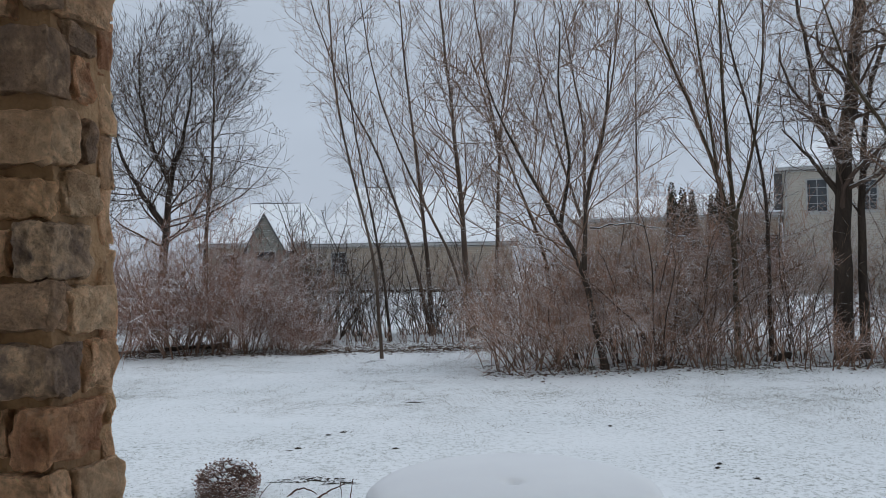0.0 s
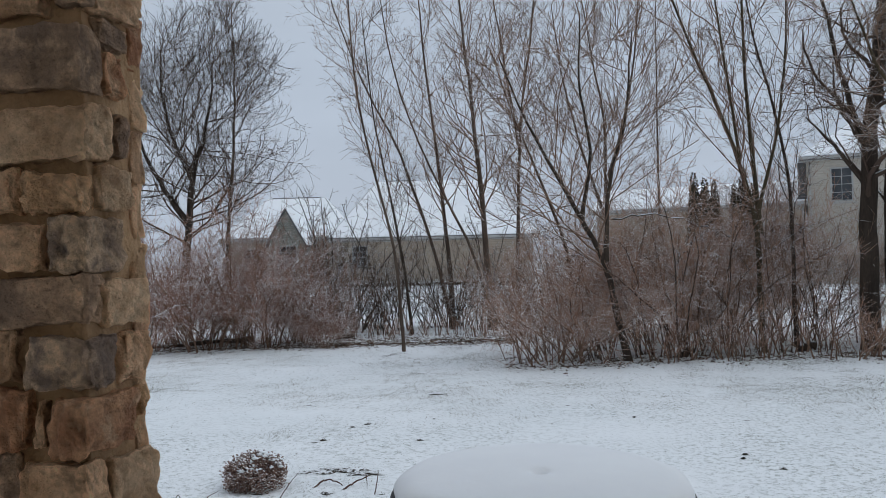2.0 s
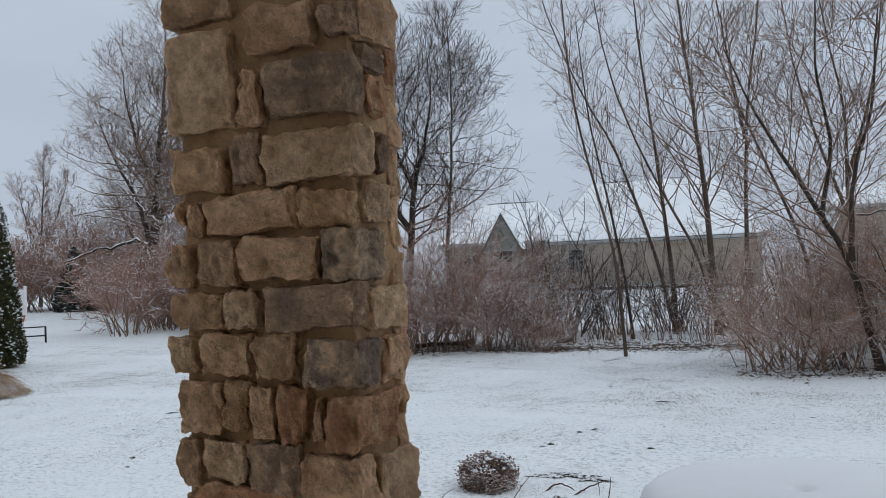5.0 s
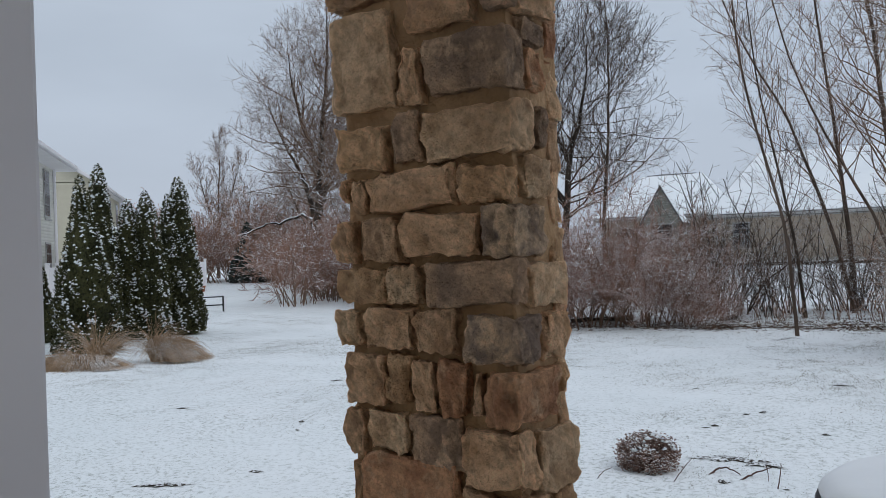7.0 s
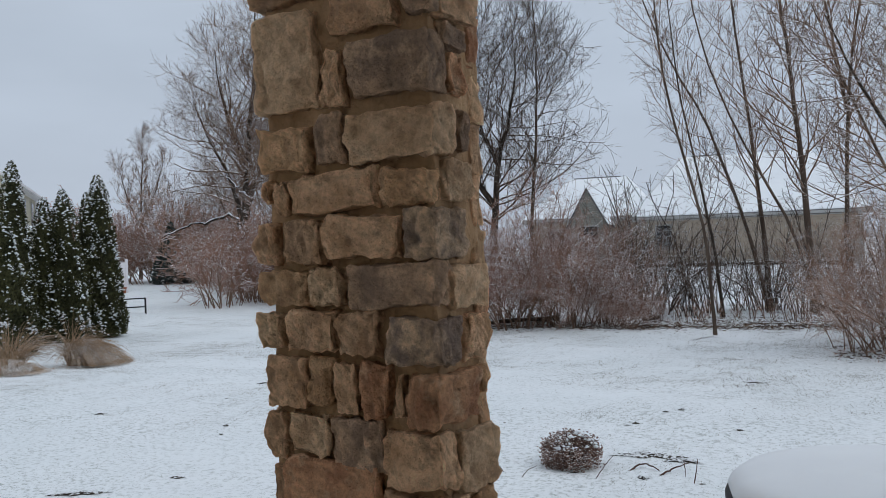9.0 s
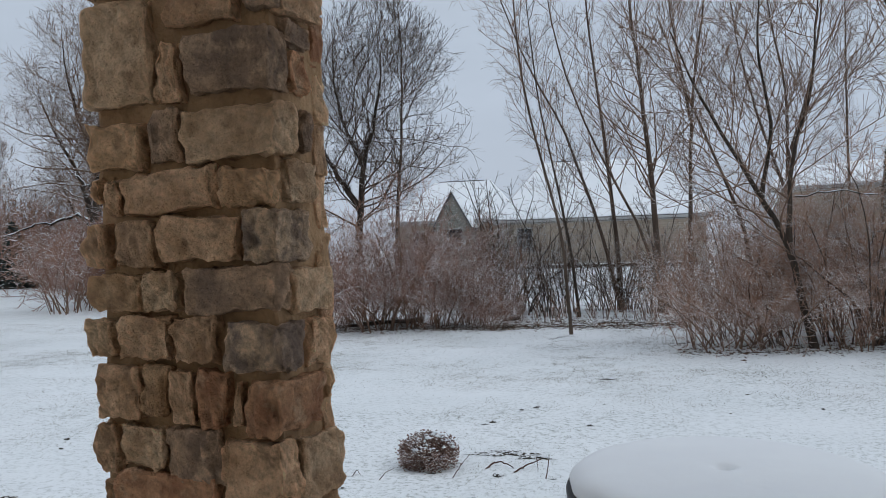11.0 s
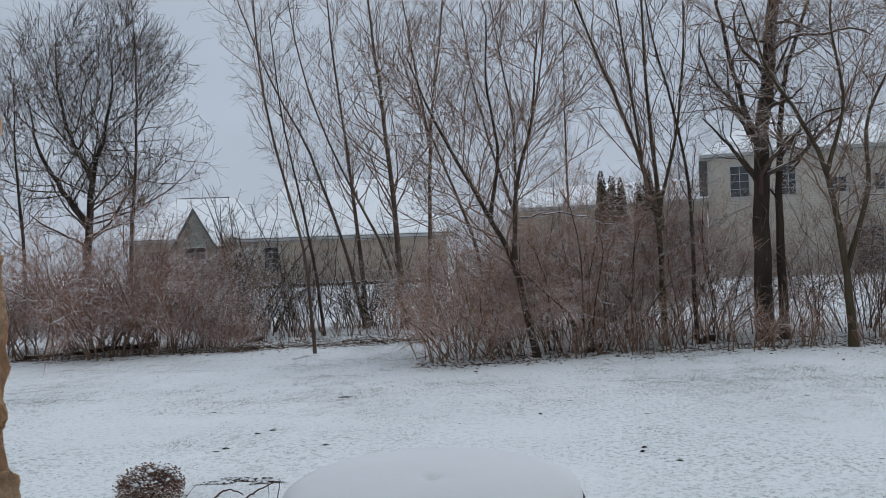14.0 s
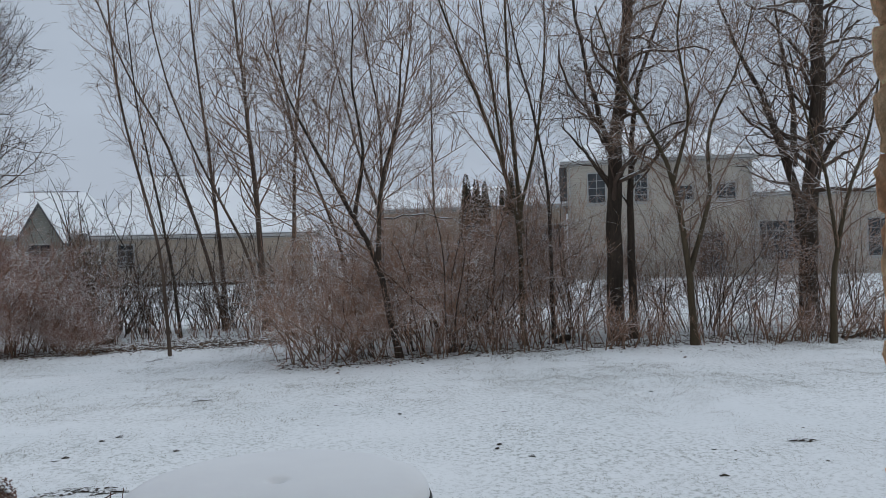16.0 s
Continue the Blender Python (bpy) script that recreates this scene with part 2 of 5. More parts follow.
M_LEAF = two_tone("dead_leaves", (0.05, 0.032, 0.022), (0.15, 0.095, 0.06), 4.0, 0.9, island=0.4)
M_GRASSB = two_tone("winter_grass", (0.08, 0.08, 0.05), (0.22, 0.20, 0.14), 2.0, 0.9, island=0.35)
M_STRAW = two_tone("dry_straw", (0.30, 0.195, 0.115), (0.56, 0.395, 0.255), 3.0, 0.9, island=0.4, snow=(0.92, 1.2, 5.0, 0.35))
M_ARBOR = two_tone("evergreen_sprays", (0.022, 0.026, 0.010), (0.090, 0.088, 0.036), 2.5, 0.85, island=0.5)
M_ARBOR_FAR = two_tone("brownish_evergreen", (0.026, 0.023, 0.014), (0.085, 0.066, 0.042), 2.0, 0.9, island=0.4, snow=(1.1, 1.25, 6.0, 0.5))
M_SPRUCE = two_tone("spruce_needles", (0.035, 0.045, 0.04), (0.10, 0.115, 0.105), 2.5, 0.85, island=0.3, snow=(0.95, 1.25, 6.0, 0.5))
M_SEED = two_tone("dried_flower_heads", (0.11, 0.064, 0.050), (0.34, 0.215, 0.170), 9.0, 0.95, island=0.45, snow=(1.18, 1.30, 9.0, 0.85))
M_STICK = two_tone("wet_stick", (0.055, 0.028, 0.022), (0.11, 0.06, 0.048), 14.0, 0.8, bump=0.4, dist=0.004)
M_TERRA = two_tone("terracotta", (0.30, 0.11, 0.06), (0.40, 0.16, 0.09), 6.0, 0.85)
mg, ng, lg, bg = material("window_glass", 0.08)
lg.new(mixed(ng, lg, noise_fac(ng, lg, 0.8, 0.35, 0.65), (0.02, 0.023, 0.027), (0.06, 0.065, 0.07)), bg.inputs["Base Color"])
bg.inputs["Specular IOR Level"].default_value = 0.5
M_GLASS = mg


# ---- mesh helpers ----
def mesh_from(name, verts, faces, mat, smooth=False):
    """A mesh from an array of corners and an array of quads or triangles, quickly."""
    verts, faces = np.asarray(verts, np.float32), np.asarray(faces, np.int32)
    me = bpy.data.meshes.new(name)
    k = faces.shape[1]
    me.vertices.add(len(verts))
    me.vertices.foreach_set("co", verts.ravel())
    me.loops.add(faces.size)
    me.loops.foreach_set("vertex_index", faces.ravel())
    me.polygons.add(len(faces))
    me.polygons.foreach_set("loop_start", np.arange(0, faces.size, k, dtype=np.int32))
    me.polygons.foreach_set("loop_total", np.full(len(faces), k, np.int32))
    me.update(calc_edges=True)
    me.validate()
    me.materials.append(mat)
    if smooth:
        me.shade_smooth()
    return me


def thing(name, m, label, category, group="", kind=""):
    ob = new(name)
    ob.empty_display_size = 0.1
    ob.matrix_world = m
    return tagged(ob, label, category, group, kind)


def put(name, me, parent=None, label="", m=None):
    ob = new(name, me)
    if parent is not None:
        ob.parent = parent
    if m is not None:
        ob.matrix_local = m
    return tagged(ob, label)


def part(name, bm, mat, parent, label="", m=None, smooth=False):
    me = bpy.data.meshes.new(name)
    bm.to_mesh(me)
    bm.free()
    me.materials.append(mat)
    if smooth:
        me.shade_smooth()
    return put(name, me, parent, label, m)


def box_bm(x0, x1, y0, y1, z0, z1, bevel=0.0):
    bm = bmesh.new()
    bmesh.ops.create_cube(bm, size=1)
    for v in bm.verts:
        v.co = Vector((x0 + (v.co.x + 0.5) * (x1 - x0), y0 + (v.co.y + 0.5) * (y1 - y0), z0 + (v.co.z + 0.5) * (z1 - z0)))
    if bevel:
        bmesh.ops.bevel(bm, geom=bm.edges[:], offset=bevel, segments=2, profile=0.6, affect="EDGES")
    return bm


def tubes(P, R, k):
    """Tubes of k sides round polylines P (M, n, 3) with radii R (M, n): corners and quads."""
    M, n = P.shape[:2]
    T = np.gradient(P, axis=1)
    T /= np.linalg.norm(T, axis=2, keepdims=True) + 1e-9
    ref = np.where(np.abs(T[:, :1, 2:3]) > 0.9, np.array([1.0, 0, 0]), np.array([0, 0, 1.0]))
    ref = np.broadcast_to(ref, T.shape)
    A = np.cross(T, ref)
    A /= np.linalg.norm(A, axis=2, keepdims=True) + 1e-9
    B = np.cross(T, A)
    a = np.arange(k) * 2 * np.pi / k
    ring = A[:, :, None] * np.cos(a)[None, None, :, None] + B[:, :, None] * np.sin(a)[None, None, :, None]
    V = P[:, :, None] + ring * R[:, :, None, None]
    i = np.arange(M)[:, None, None] * n * k + np.arange(n - 1)[None, :, None] * k + np.arange(k)[None, None, :]
    j = np.arange(M)[:, None, None] * n * k + np.arange(n - 1)[None, :, None] * k + ((np.arange(k) + 1) % k)[None, None, :]
    F = np.stack([i, j, j + k, i + k], -1).reshape(-1, 4)
    return V.reshape(-1, 3), F


def joined(pieces):
    V, F, o = [], [], 0
    for v, f in pieces:
        V.append(v), F.append(f + o)
        o += len(v)
    return np.concatenate(V), np.concatenate(F)


def spawn(P, R, rng, count, f0, f1, length, angle, n, wander, up, thick, thin, shrink=0.6, bias=None):
    """Shoots off every polyline: count each, between the fractions f0 and f1, at about the angle, bending up."""
    M, m = P.shape[:2]
    f = f0 + (f1 - f0) * (np.arange(count)[None] + rng.uniform(0, 1, (M, count))) / count
    s = f * (m - 1)
    i = np.clip(s.astype(int), 0, m - 2)
    w = (s - i)[..., None]
    rows = np.arange(M)[:, None]
    a, b = P[rows, i], P[rows, i + 1]
    start = a * (1 - w) + b * w
    T = b - a
    T /= np.linalg.norm(T, axis=2, keepdims=True) + 1e-9
    rad = R[rows, i] * (1 - w[..., 0]) + R[rows, i + 1] * w[..., 0]
    side = rng.normal(0, 1, T.shape)
    side -= (side * T).sum(2, keepdims=True) * T
    side /= np.linalg.norm(side, axis=2, keepdims=True) + 1e-9
    if bias is not None:
        side += np.array(bias)
        side /= np.linalg.norm(side, axis=2, keepdims=True) + 1e-9
    ang = np.radians(angle) * rng.uniform(0.7, 1.3, (M, count, 1))
    D = (T * np.cos(ang) + side * np.sin(ang)).reshape(-1, 3)
    L = (length * (1 - shrink * (f - f0) / max(f1 - f0, 1e-6)) * rng.uniform(0.6, 1.25, (M, count))).ravel()
    N = M * count
    Q = np.empty((N, n, 3))
    Q[:, 0] = start.reshape(-1, 3)
    for j in range(1, n):
        D = D + rng.normal(0, wander, (N, 3)) + np.array([0, 0, up])
        D /= np.linalg.norm(D, axis=1, keepdims=True) + 1e-9
        Q[:, j] = Q[:, j - 1] + D * (L / (n - 1))[:, None]
    r0 = np.clip(rad.ravel() * thick, thin, None)
    S = r0[:, None] * np.linspace(1, 0.35, n)[None]
    return Q, np.maximum(S, thin * 0.7)


def stem_line(nodes, y, r0, r1, rng, n=14, sway=0.25):
    """A stem through a few (x, z) nodes, from the depth y, swaying a little in depth."""
    nodes = np.array(nodes, float)
    u = np.r_[0, np.cumsum(np.linalg.norm(np.diff(nodes, axis=0), axis=1))]
    t = np.linspace(0, u[-1], n)
    x, z = np.interp(t, u, nodes[:, 0]), np.interp(t, u, nodes[:, 1])
    for c in (x, z):
        c[1:-1] = 0.25 * c[:-2] + 0.5 * c[1:-1] + 0.25 * c[2:]
    s = t / t[-1]
    yy = y + sway * (rng.uniform(-1, 1) * s + 0.6 * np.sin(3 * s + rng.uniform(0, 6)) * s)
    r = r0 + (r1 - r0) * s ** 0.8
    r[0] *= 1.25
    P = np.stack([x, yy, z], -1)
    P[1:] += rng.normal(0, r0 * 0.12, (n - 1, 3))
    return P[None], r[None]


def ground_z(x, y):
    """The lawn: a little higher by the porch, level, rising slightly to the far gardens."""
    x, y = np.asarray(x, float), np.asarray(y, float)
    near = 0.08 * np.clip((14 - y) / 9, 0, 1)
    far = 0.42 * np.clip((y - 26) / 16, 0, 1) * np.clip((12 - x) / 10, 0, 1) * np.clip((x + 30) / 16, 0, 1)
    dip = -0.16 * np.clip((y - 7) / 7, 0, 1) * np.clip((5.5 - x) / 4, 0, 1) * np.clip((x + 15) / 6, 0, 1) * np.clip((40 - y) / 14, 0, 1)
    return near + far + dip


# ---- ground ----
def spaced(lo, hi, near, step, grow):
    """Grid lines, close together between the two near values and growing apart outwards."""
    a = list(np.arange(near[0], near[1], step))
    d, v = step, near[0]
    while v > lo:
        d *= grow
        v -= d
        a.insert(0, v)
    d, v = step, a[-1]
    while v < hi:
        d *= grow
        v += d
        a.append(v)
    return np.array(a)


def lumps(x, y):
    """Small unevenness of the snow cover."""
    z = 0.012 * np.sin(1.7 * x + 0.6 * y + 1.0) * np.sin(1.3 * y - 0.4 * x)
    z += 0.008 * np.sin(4.1 * x + 1.9 * y) * np.sin(3.3 * y - 2.2 * x + 0.7)
    z += 0.008 * np.sin(9.7 * x - 4.3 * y + 2.0) * np.sin(8.1 * y + 3.9 * x)
    return z


gx, gy = spaced(-900, 900, (-15, 13), 0.14, 1.09), spaced(-60, 1500, (3.5, 19), 0.12, 1.09)
GX, GY = np.meshgrid(gx, gy)
GZ = ground_z(GX, GY) + lumps(GX, GY) * np.clip((60 - GY) / 20, 0, 1)
GZ[GY < 2.9] -= 0.12
nx, ny = len(gx), len(gy)
gi = (np.arange(ny - 1)[:, None] * nx + np.arange(nx - 1)[None]).ravel()
ground = put("ground", mesh_from("ground", np.stack([GX, GY, GZ], -1).reshape(-1, 3), np.stack([gi, gi + 1, gi + nx + 1, gi + nx], -1), M_SNOW, True))
tagged(ground, "lawn under a thin cover of snow with grass poking through", "ground", kind="structure")


# ---- trees ----
def tree(name, label, stems, y, r0, bark, twig, seed, limbs=22, limb_len=2.2, limb_angle=38, first=0.3, up=0.10, sub=6, twigs=4, extra=0.0, fine=0.0030, top=0.3, group="trees along the garden edge", wander=0.115, sub_angle=46, curl=0.10):
    """A bare tree. stems: for each, (x, z) nodes and a share of the base radius; the first stands on the ground."""
    rng = np.random.default_rng(seed)
    r0 *= 0.95 if r0 > 0.15 else 0.76
    x0 = stems[0][0][0][0]
    foot = float(ground_z(x0, y)) - 0.06
    stems = [([(a, foot) if b < 0.2 else (a, b) for a, b in nodes], share) for nodes, share in stems]
    root = thing(name, pose(x0, y, float(ground_z(x0, y)) - 0.05), label, "tree", group)
    inv = np.array([x0, y, 0.0])
    stem_list = []
    for q, (nodes, share) in enumerate(stems):
        P, R = stem_line(nodes, y, r0 * share, r0 * share * top if top > 0.4 and not q else 0.010, rng, 16)
        if q:
            P[0, :, 1] += stem_list[0][0][0, np.argmin(np.abs(stem_list[0][0][0, :, 2] - nodes[0][1])), 1] - P[0, 0, 1]
        stem_list.append((P, R))
        put("limb" if q else "trunk", mesh_from("stem", *tubes(P - inv, R, 9), bark, True), root)
    Ls, Ss, Ts = [], [], []
    for P, R in stem_list:
        height = float(np.linalg.norm(P[0, -1] - P[0, 0]))
        f0 = first if P[0, 0, 2] < 0.5 else 0.15
        q, s = spawn(P, R, rng, max(4, int(limbs * height / 7)), f0, 0.99, limb_len, limb_angle, 10, wander, up, 0.36, 0.0085, 0.5)
        Ls.append((q, s))
        q2, s2 = spawn(q, s, rng, sub, 0.15, 0.98, limb_len * 0.42, sub_angle, 5, curl, up * 0.7, 0.55, fine * 1.7, 0.5)
        Ss.append((q2, s2))
        q3, s3 = spawn(q2, s2, rng, twigs, 0.15, 1.0, limb_len * 0.20, 42, 3, curl, up * 0.5, 0.6, fine, 0.4)
        Ts.append((q3, s3))
        if extra:
            q4, s4 = spawn(P, R, rng, int(extra * height), 0.1, 0.9, 0.7, 60, 5, 0.15, 0.08, 0.2, fine, 0.3)
            Ts.append((q4[:, [0, 2, 4]], s4[:, [0, 2, 4]]))
    put("crown", mesh_from("crown", *joined([tubes(p - inv, r, 5) for p, r in Ls] + [tubes(p - inv, r, 3) for p, r in Ss + Ts]), twig, True), root)
    bpy.context.view_layer.update()
    return root


POPLAR = dict(limb_angle=46, up=0.065, limb_len=2.1, first=0.26, top=0.18)
tree("tree", "slender grey young tree leaning over the snowy lawn", [([(-0.79, 0), (-0.9, 1.93), (-1.35, 3.74), (-1.6, 5.05), (-1.7, 6.9), (-1.75, 8.2)], 1)], 15.5, 0.047, M_BARK, M_TWIG, 11, limbs=16, limb_len=1.5, limb_angle=34, first=0.3, up=0.08)
tree("tree", "thin dark leaning tree among the shrubs", [([(-0.77, 0), (-0.91, 1.49), (-1.27, 3.47), (-1.6, 5.2), (-1.8, 7.5)], 1)], 19.2, 0.055, M_BARK_DARK, M_TWIG_DARK, 12, limbs=18, **{**POPLAR, "limb_len": 1.7})
tree("tree", "tall grey tree leaning far over to one side", [([(0.24, 0), (-0.21, 1.96), (-1.02, 4.45), (-1.4, 5.24), (-2.01, 6.4), (-2.7, 8.3), (-3.0, 9.6)], 1)], 20.5, 0.07, M_BARK, M_TWIG, 13, limbs=20, **POPLAR)
tree("tree", "straight slender grey tree with ascending branches", [([(0.25, 0), (0.06, 2.61), (-0.15, 4.75), (-0.32, 6.18), (-0.5, 8.34), (-0.6, 10.2)], 1)], 20.8, 0.09, M_BARK, M_TWIG, 14, limbs=24, **POPLAR)
tree("tree", "leaning grey tree with a thin forked stem", [([(1.27, 0), (0.75, 1.92), (-0.1, 3.56), (-0.89, 5.48), (-1.3, 7.2), (-1.5, 9)], 1)], 19.6, 0.058, M_BARK, M_TWIG, 15, limbs=18, **POPLAR)
tree("tree", "tall brown tree with a straight trunk and steep branches", [([(1.12, 0), (1.05, 2.15), (0.83, 4.94), (0.65, 6.76), (0.5, 8.3), (0.35, 10.4)], 1)], 20.0, 0.125, M_BARK, M_TWIG, 16, limbs=34, **{**POPLAR, "limb_len": 2.4})
tree("tree", "tall forked tree with upright branches", [([(1.79, 0), (1.85, 2.14), (1.95, 4.71), (2.18, 6.46), (2.42, 8.2), (2.5, 9.6)], 1), ([(1.95, 4.6), (1.7, 6.2), (1.4, 8.2), (1.3, 9.4)], 0.6)], 20.3, 0.095, M_BARK, M_TWIG, 17, limbs=28, **{**POPLAR, "limb_len": 2.3})
tree("tree", "multi-stemmed tree rising behind the thicket", [([(3.95, 0), (3.99, 2.94), (4.03, 5.08), (3.8, 6.2), (3.5, 8.4)], 1), ([(4.0, 3.4), (4.5, 5.0), (4.8, 6.6), (4.9, 8.2)], 0.7), ([(3.98, 2.6), (3.4, 4.4), (3.0, 6.2), (2.8, 8.0)], 0.65)], 20.0, 0.09, M_BARK, M_TWIG, 18, limbs=26, limb_len=2.1, limb_angle=40, up=0.06)
tree("tree", "very straight thin tree far behind the thicket", [([(6.85, 0), (6.9, 3.35), (6.94, 6.81), (7.0, 10.5)], 1)], 26.0, 0.075, M_BARK, M_TWIG, 19, limbs=20, limb_len=1.4, limb_angle=40)
CROOKED = tree("tree", "crooked brown tree bending across the thicket", [([(2.82, 0), (2.50, 1.54), (2.08, 2.33), (1.74, 2.96), (1.29, 3.71), (0.92, 4.72)], 1), ([(2.48, 1.59), (2.53, 2.7), (2.85, 3.8), (2.94, 5.09)], 0.6), ([(2.12, 2.24), (2.3, 3.25), (2.12, 4.35), (2.21, 5.46)], 0.5)], 12.6, 0.092, M_BARK_DARK, M_TWIG, 20, curl=0.13, limbs=34, limb_len=2.0, limb_angle=52, up=0.03, sub=8, twigs=5, fine=0.0036)
tree("tree", "thin arching tree over the thicket", [([(2.5, 0.1), (2.18, 1.96), (1.7, 3.27), (1.27, 4.39), (0.9, 5.6)], 1)], 14.6, 0.06, M_BARK, M_TWIG, 21, fine=0.0036, limbs=30, limb_len=1.6, limb_angle=46, up=0.03)
tree("tree", "mossy tree splitting into many steep stems", [([(4.99, 0), (4.97, 2.13), (4.65, 3.22), (4.25, 4.22), (3.6, 5.77), (3.2, 6.9)], 1), ([(5.01, 1.9), (4.95, 3.0), (4.85, 4.4), (4.8, 5.9), (4.7, 7.2)], 0.75), ([(4.97, 2.2), (5.3, 3.4), (5.5, 4.8), (5.6, 6.4)], 0.55), ([(4.7, 3.1), (4.5, 4.6), (4.3, 6.4)], 0.5)], 12.9, 0.074, M_BARK_GREEN, M_TWIG, 22, limbs=24, limb_len=1.7, limb_angle=28, up=0.10, sub=6, twigs=4)
tree("tree", "thin dark tree with a crooked top", [([(5.69, 0.1), (5.66, 2.77), (5.46, 3.79), (5.13, 5.27), (5.0, 6.5)], 1)], 13.3, 0.055, M_BARK_DARK, M_TWIG_DARK, 23, limbs=22, limb_len=1.4, limb_angle=45, up=0.04)
tree("tree", "large tree with a broken limb and two trunks", [([(6.52, 0), (6.44, 1.93), (6.52, 3.35), (6.7, 4.79), (6.76, 5.9), (6.7, 7.5)], 1), ([(6.78, 0), (6.79, 1.93), (6.87, 3.85), (7.1, 4.83), (7.56, 5.82), (7.8, 7.2)], 0.55), ([(6.5, 3.0), (6.1, 4.2), (5.8, 5.6), (5.7, 7.0)], 0.35), ([(6.45, 2.6), (6.0, 3.2), (5.5, 3.6)], 0.3)], 12.5, 0.165, M_BARK_DARK, M_TWIG_DARK, 24, curl=0.13, limbs=22, limb_len=2.0, limb_angle=52, up=0.03, sub=6, twigs=4, top=0.45, wander=0.2)
tree("tree", "crooked spreading tree at the lawn's edge", [([(7.2, 0), (7.1, 1.52), (6.9, 2.66), (6.6, 3.3), (6.0, 4.1), (5.6, 5.2)], 1), ([(7.15, 1.2), (7.5, 2.31), (7.42, 3.37), (7.95, 4.27), (8.3, 5.3)], 0.65), ([(6.9, 2.6), (7.2, 3.6), (7.0, 4.8), (7.2, 6.0)], 0.5)], 11.3, 0.088, M_BARK_GREEN, M_TWIG, 25, curl=0.13, limbs=44, limb_len=1.9, limb_angle=58, up=0.02, sub=8, twigs=5, top=0.4)
tree("tree", "big dark tree with a low fork and snow on its limbs", [([(10.2, 0), (10.25, 1.36), (10.3, 2.2), (10.47, 3.18), (10.58, 4.4), (10.52, 5.92), (10.6, 7.8)], 1), ([(10.2, 1.7), (10.1, 2.4), (9.93, 3.07), (9.56, 4.07), (9.18, 4.66), (8.8, 5.3), (8.4, 6.3)], 0.62), ([(9.95, 2.97), (10.07, 4.08), (9.95, 5.08), (9.8, 6.4)], 0.4), ([(10.36, 2.5), (10.79, 3.3), (11.55, 4.11), (12.1, 4.9)], 0.45)], 12.4, 0.185, M_BARK_DARK, M_TWIG_DARK, 26, curl=0.13, limbs=24, limb_len=2.0, limb_angle=56, up=0.02, sub=6, twigs=4, top=0.6, wander=0.24)
tree("tree", "small tree with a bent mossy stem", [([(8.99, 0), (9.06, 1.12), (9.33, 2.22), (9.75, 3.2), (10.0, 4.4)], 1), ([(9.15, 1.5), (9.0, 2.6), (8.7, 3.6), (8.6, 4.6)], 0.6)], 10.4, 0.072, M_BARK_GREEN, M_TWIG, 27, curl=0.13, limbs=36, limb_len=1.5, limb_angle=52, up=0.03, top=0.4)
tree("tree", "broad-crowned dark tree with snow in its forks", [([(-8.3, 0), (-8.24, 2.4), (-8.01, 4.81), (-7.68, 5.71), (-7.36, 7.5), (-7.3, 8.8)], 1), ([(-8.2, 3.2), (-9.0, 4.3), (-9.7, 5.6), (-10.0, 7.6)], 0.6), ([(-8.05, 4.6), (-8.6, 5.8), (-8.9, 7.2), (-8.9, 8.8)], 0.5)], 26.0, 0.20, M_BARK_DARK, M_TWIG_DARK, 28, limbs=38, limb_len=3.6, limb_angle=58, up=0.05, sub=9, twigs=5, fine=0.0058)
tree("tree", "tall thin tree with fine upright branches", [([(-7.1, 0), (-6.95, 3.0), (-6.72, 5.16), (-6.59, 7.5), (-6.68, 10.4)], 1)], 26.4, 0.12, M_BARK, M_TWIG_DARK, 29, limbs=34, limb_len=2.6, limb_angle=50, up=0.06, top=0.15, sub=8, fine=0.0052)
tree("tree", "dark tree half hidden behind the brown bushes", [([(-9.3, 0), (-9.25, 2.43), (-9.35, 5.41), (-9.3, 7.2)], 1)], 24.0, 0.10, M_BARK_DARK, M_TWIG_DARK, 30, limbs=28, limb_len=2.3, limb_angle=54, up=0.05, fine=0.0055)
BIG = tree("tree", "huge spreading tree with a snow-laden low limb", [([(-23.4, 0), (-23.6, 3.2), (-23.3, 7.0), (-22.8, 11), (-22.7, 14.5)], 1), ([(-23.6, 3.0), (-24.3, 5.2), (-25.6, 7.4), (-26.5, 9.6)], 0.55), ([(-23.5, 4.0), (-22.4, 6.4), (-21.2, 9.0), (-20.6, 11.5)], 0.6), ([(-23.4, 6.0), (-24.4, 8.2), (-25.0, 10.6), (-25.2, 12.2)], 0.5)], 34.0, 0.30, M_BARK_DARK, M_TWIG, 31, limbs=40, limb_len=3.6, limb_angle=60, up=0.04, sub=9, twigs=5, fine=0.006)
tree("tree", "bare tree in the hedgerow by the long lawn", [([(-27.5, 0), (-27.4, 3), (-27.0, 6), (-26.9, 8.4)], 1), ([(-27.4, 2.5), (-28.4, 4.6), (-29.2, 6.6)], 0.6)], 39.0, 0.16, M_BARK, M_TWIG, 32, limbs=26, limb_len=2.8, limb_angle=44, sub=8, fine=0.006)
tree("tree", "thin bare tree far behind the evergreens", [([(-46.0, 0), (-45.8, 4), (-45.5, 8), (-45.4, 11.5)], 1), ([(-45.8, 4), (-47.2, 6.6), (-48.0, 9.4)], 0.6), ([(-45.8, 4.5), (-44.2, 7), (-43.4, 9.6)], 0.6)], 52.0, 0.16, M_BARK, M_TWIG, 33, limbs=20, limb_len=2.6, limb_angle=34, sub=7, twigs=6, fine=0.008)

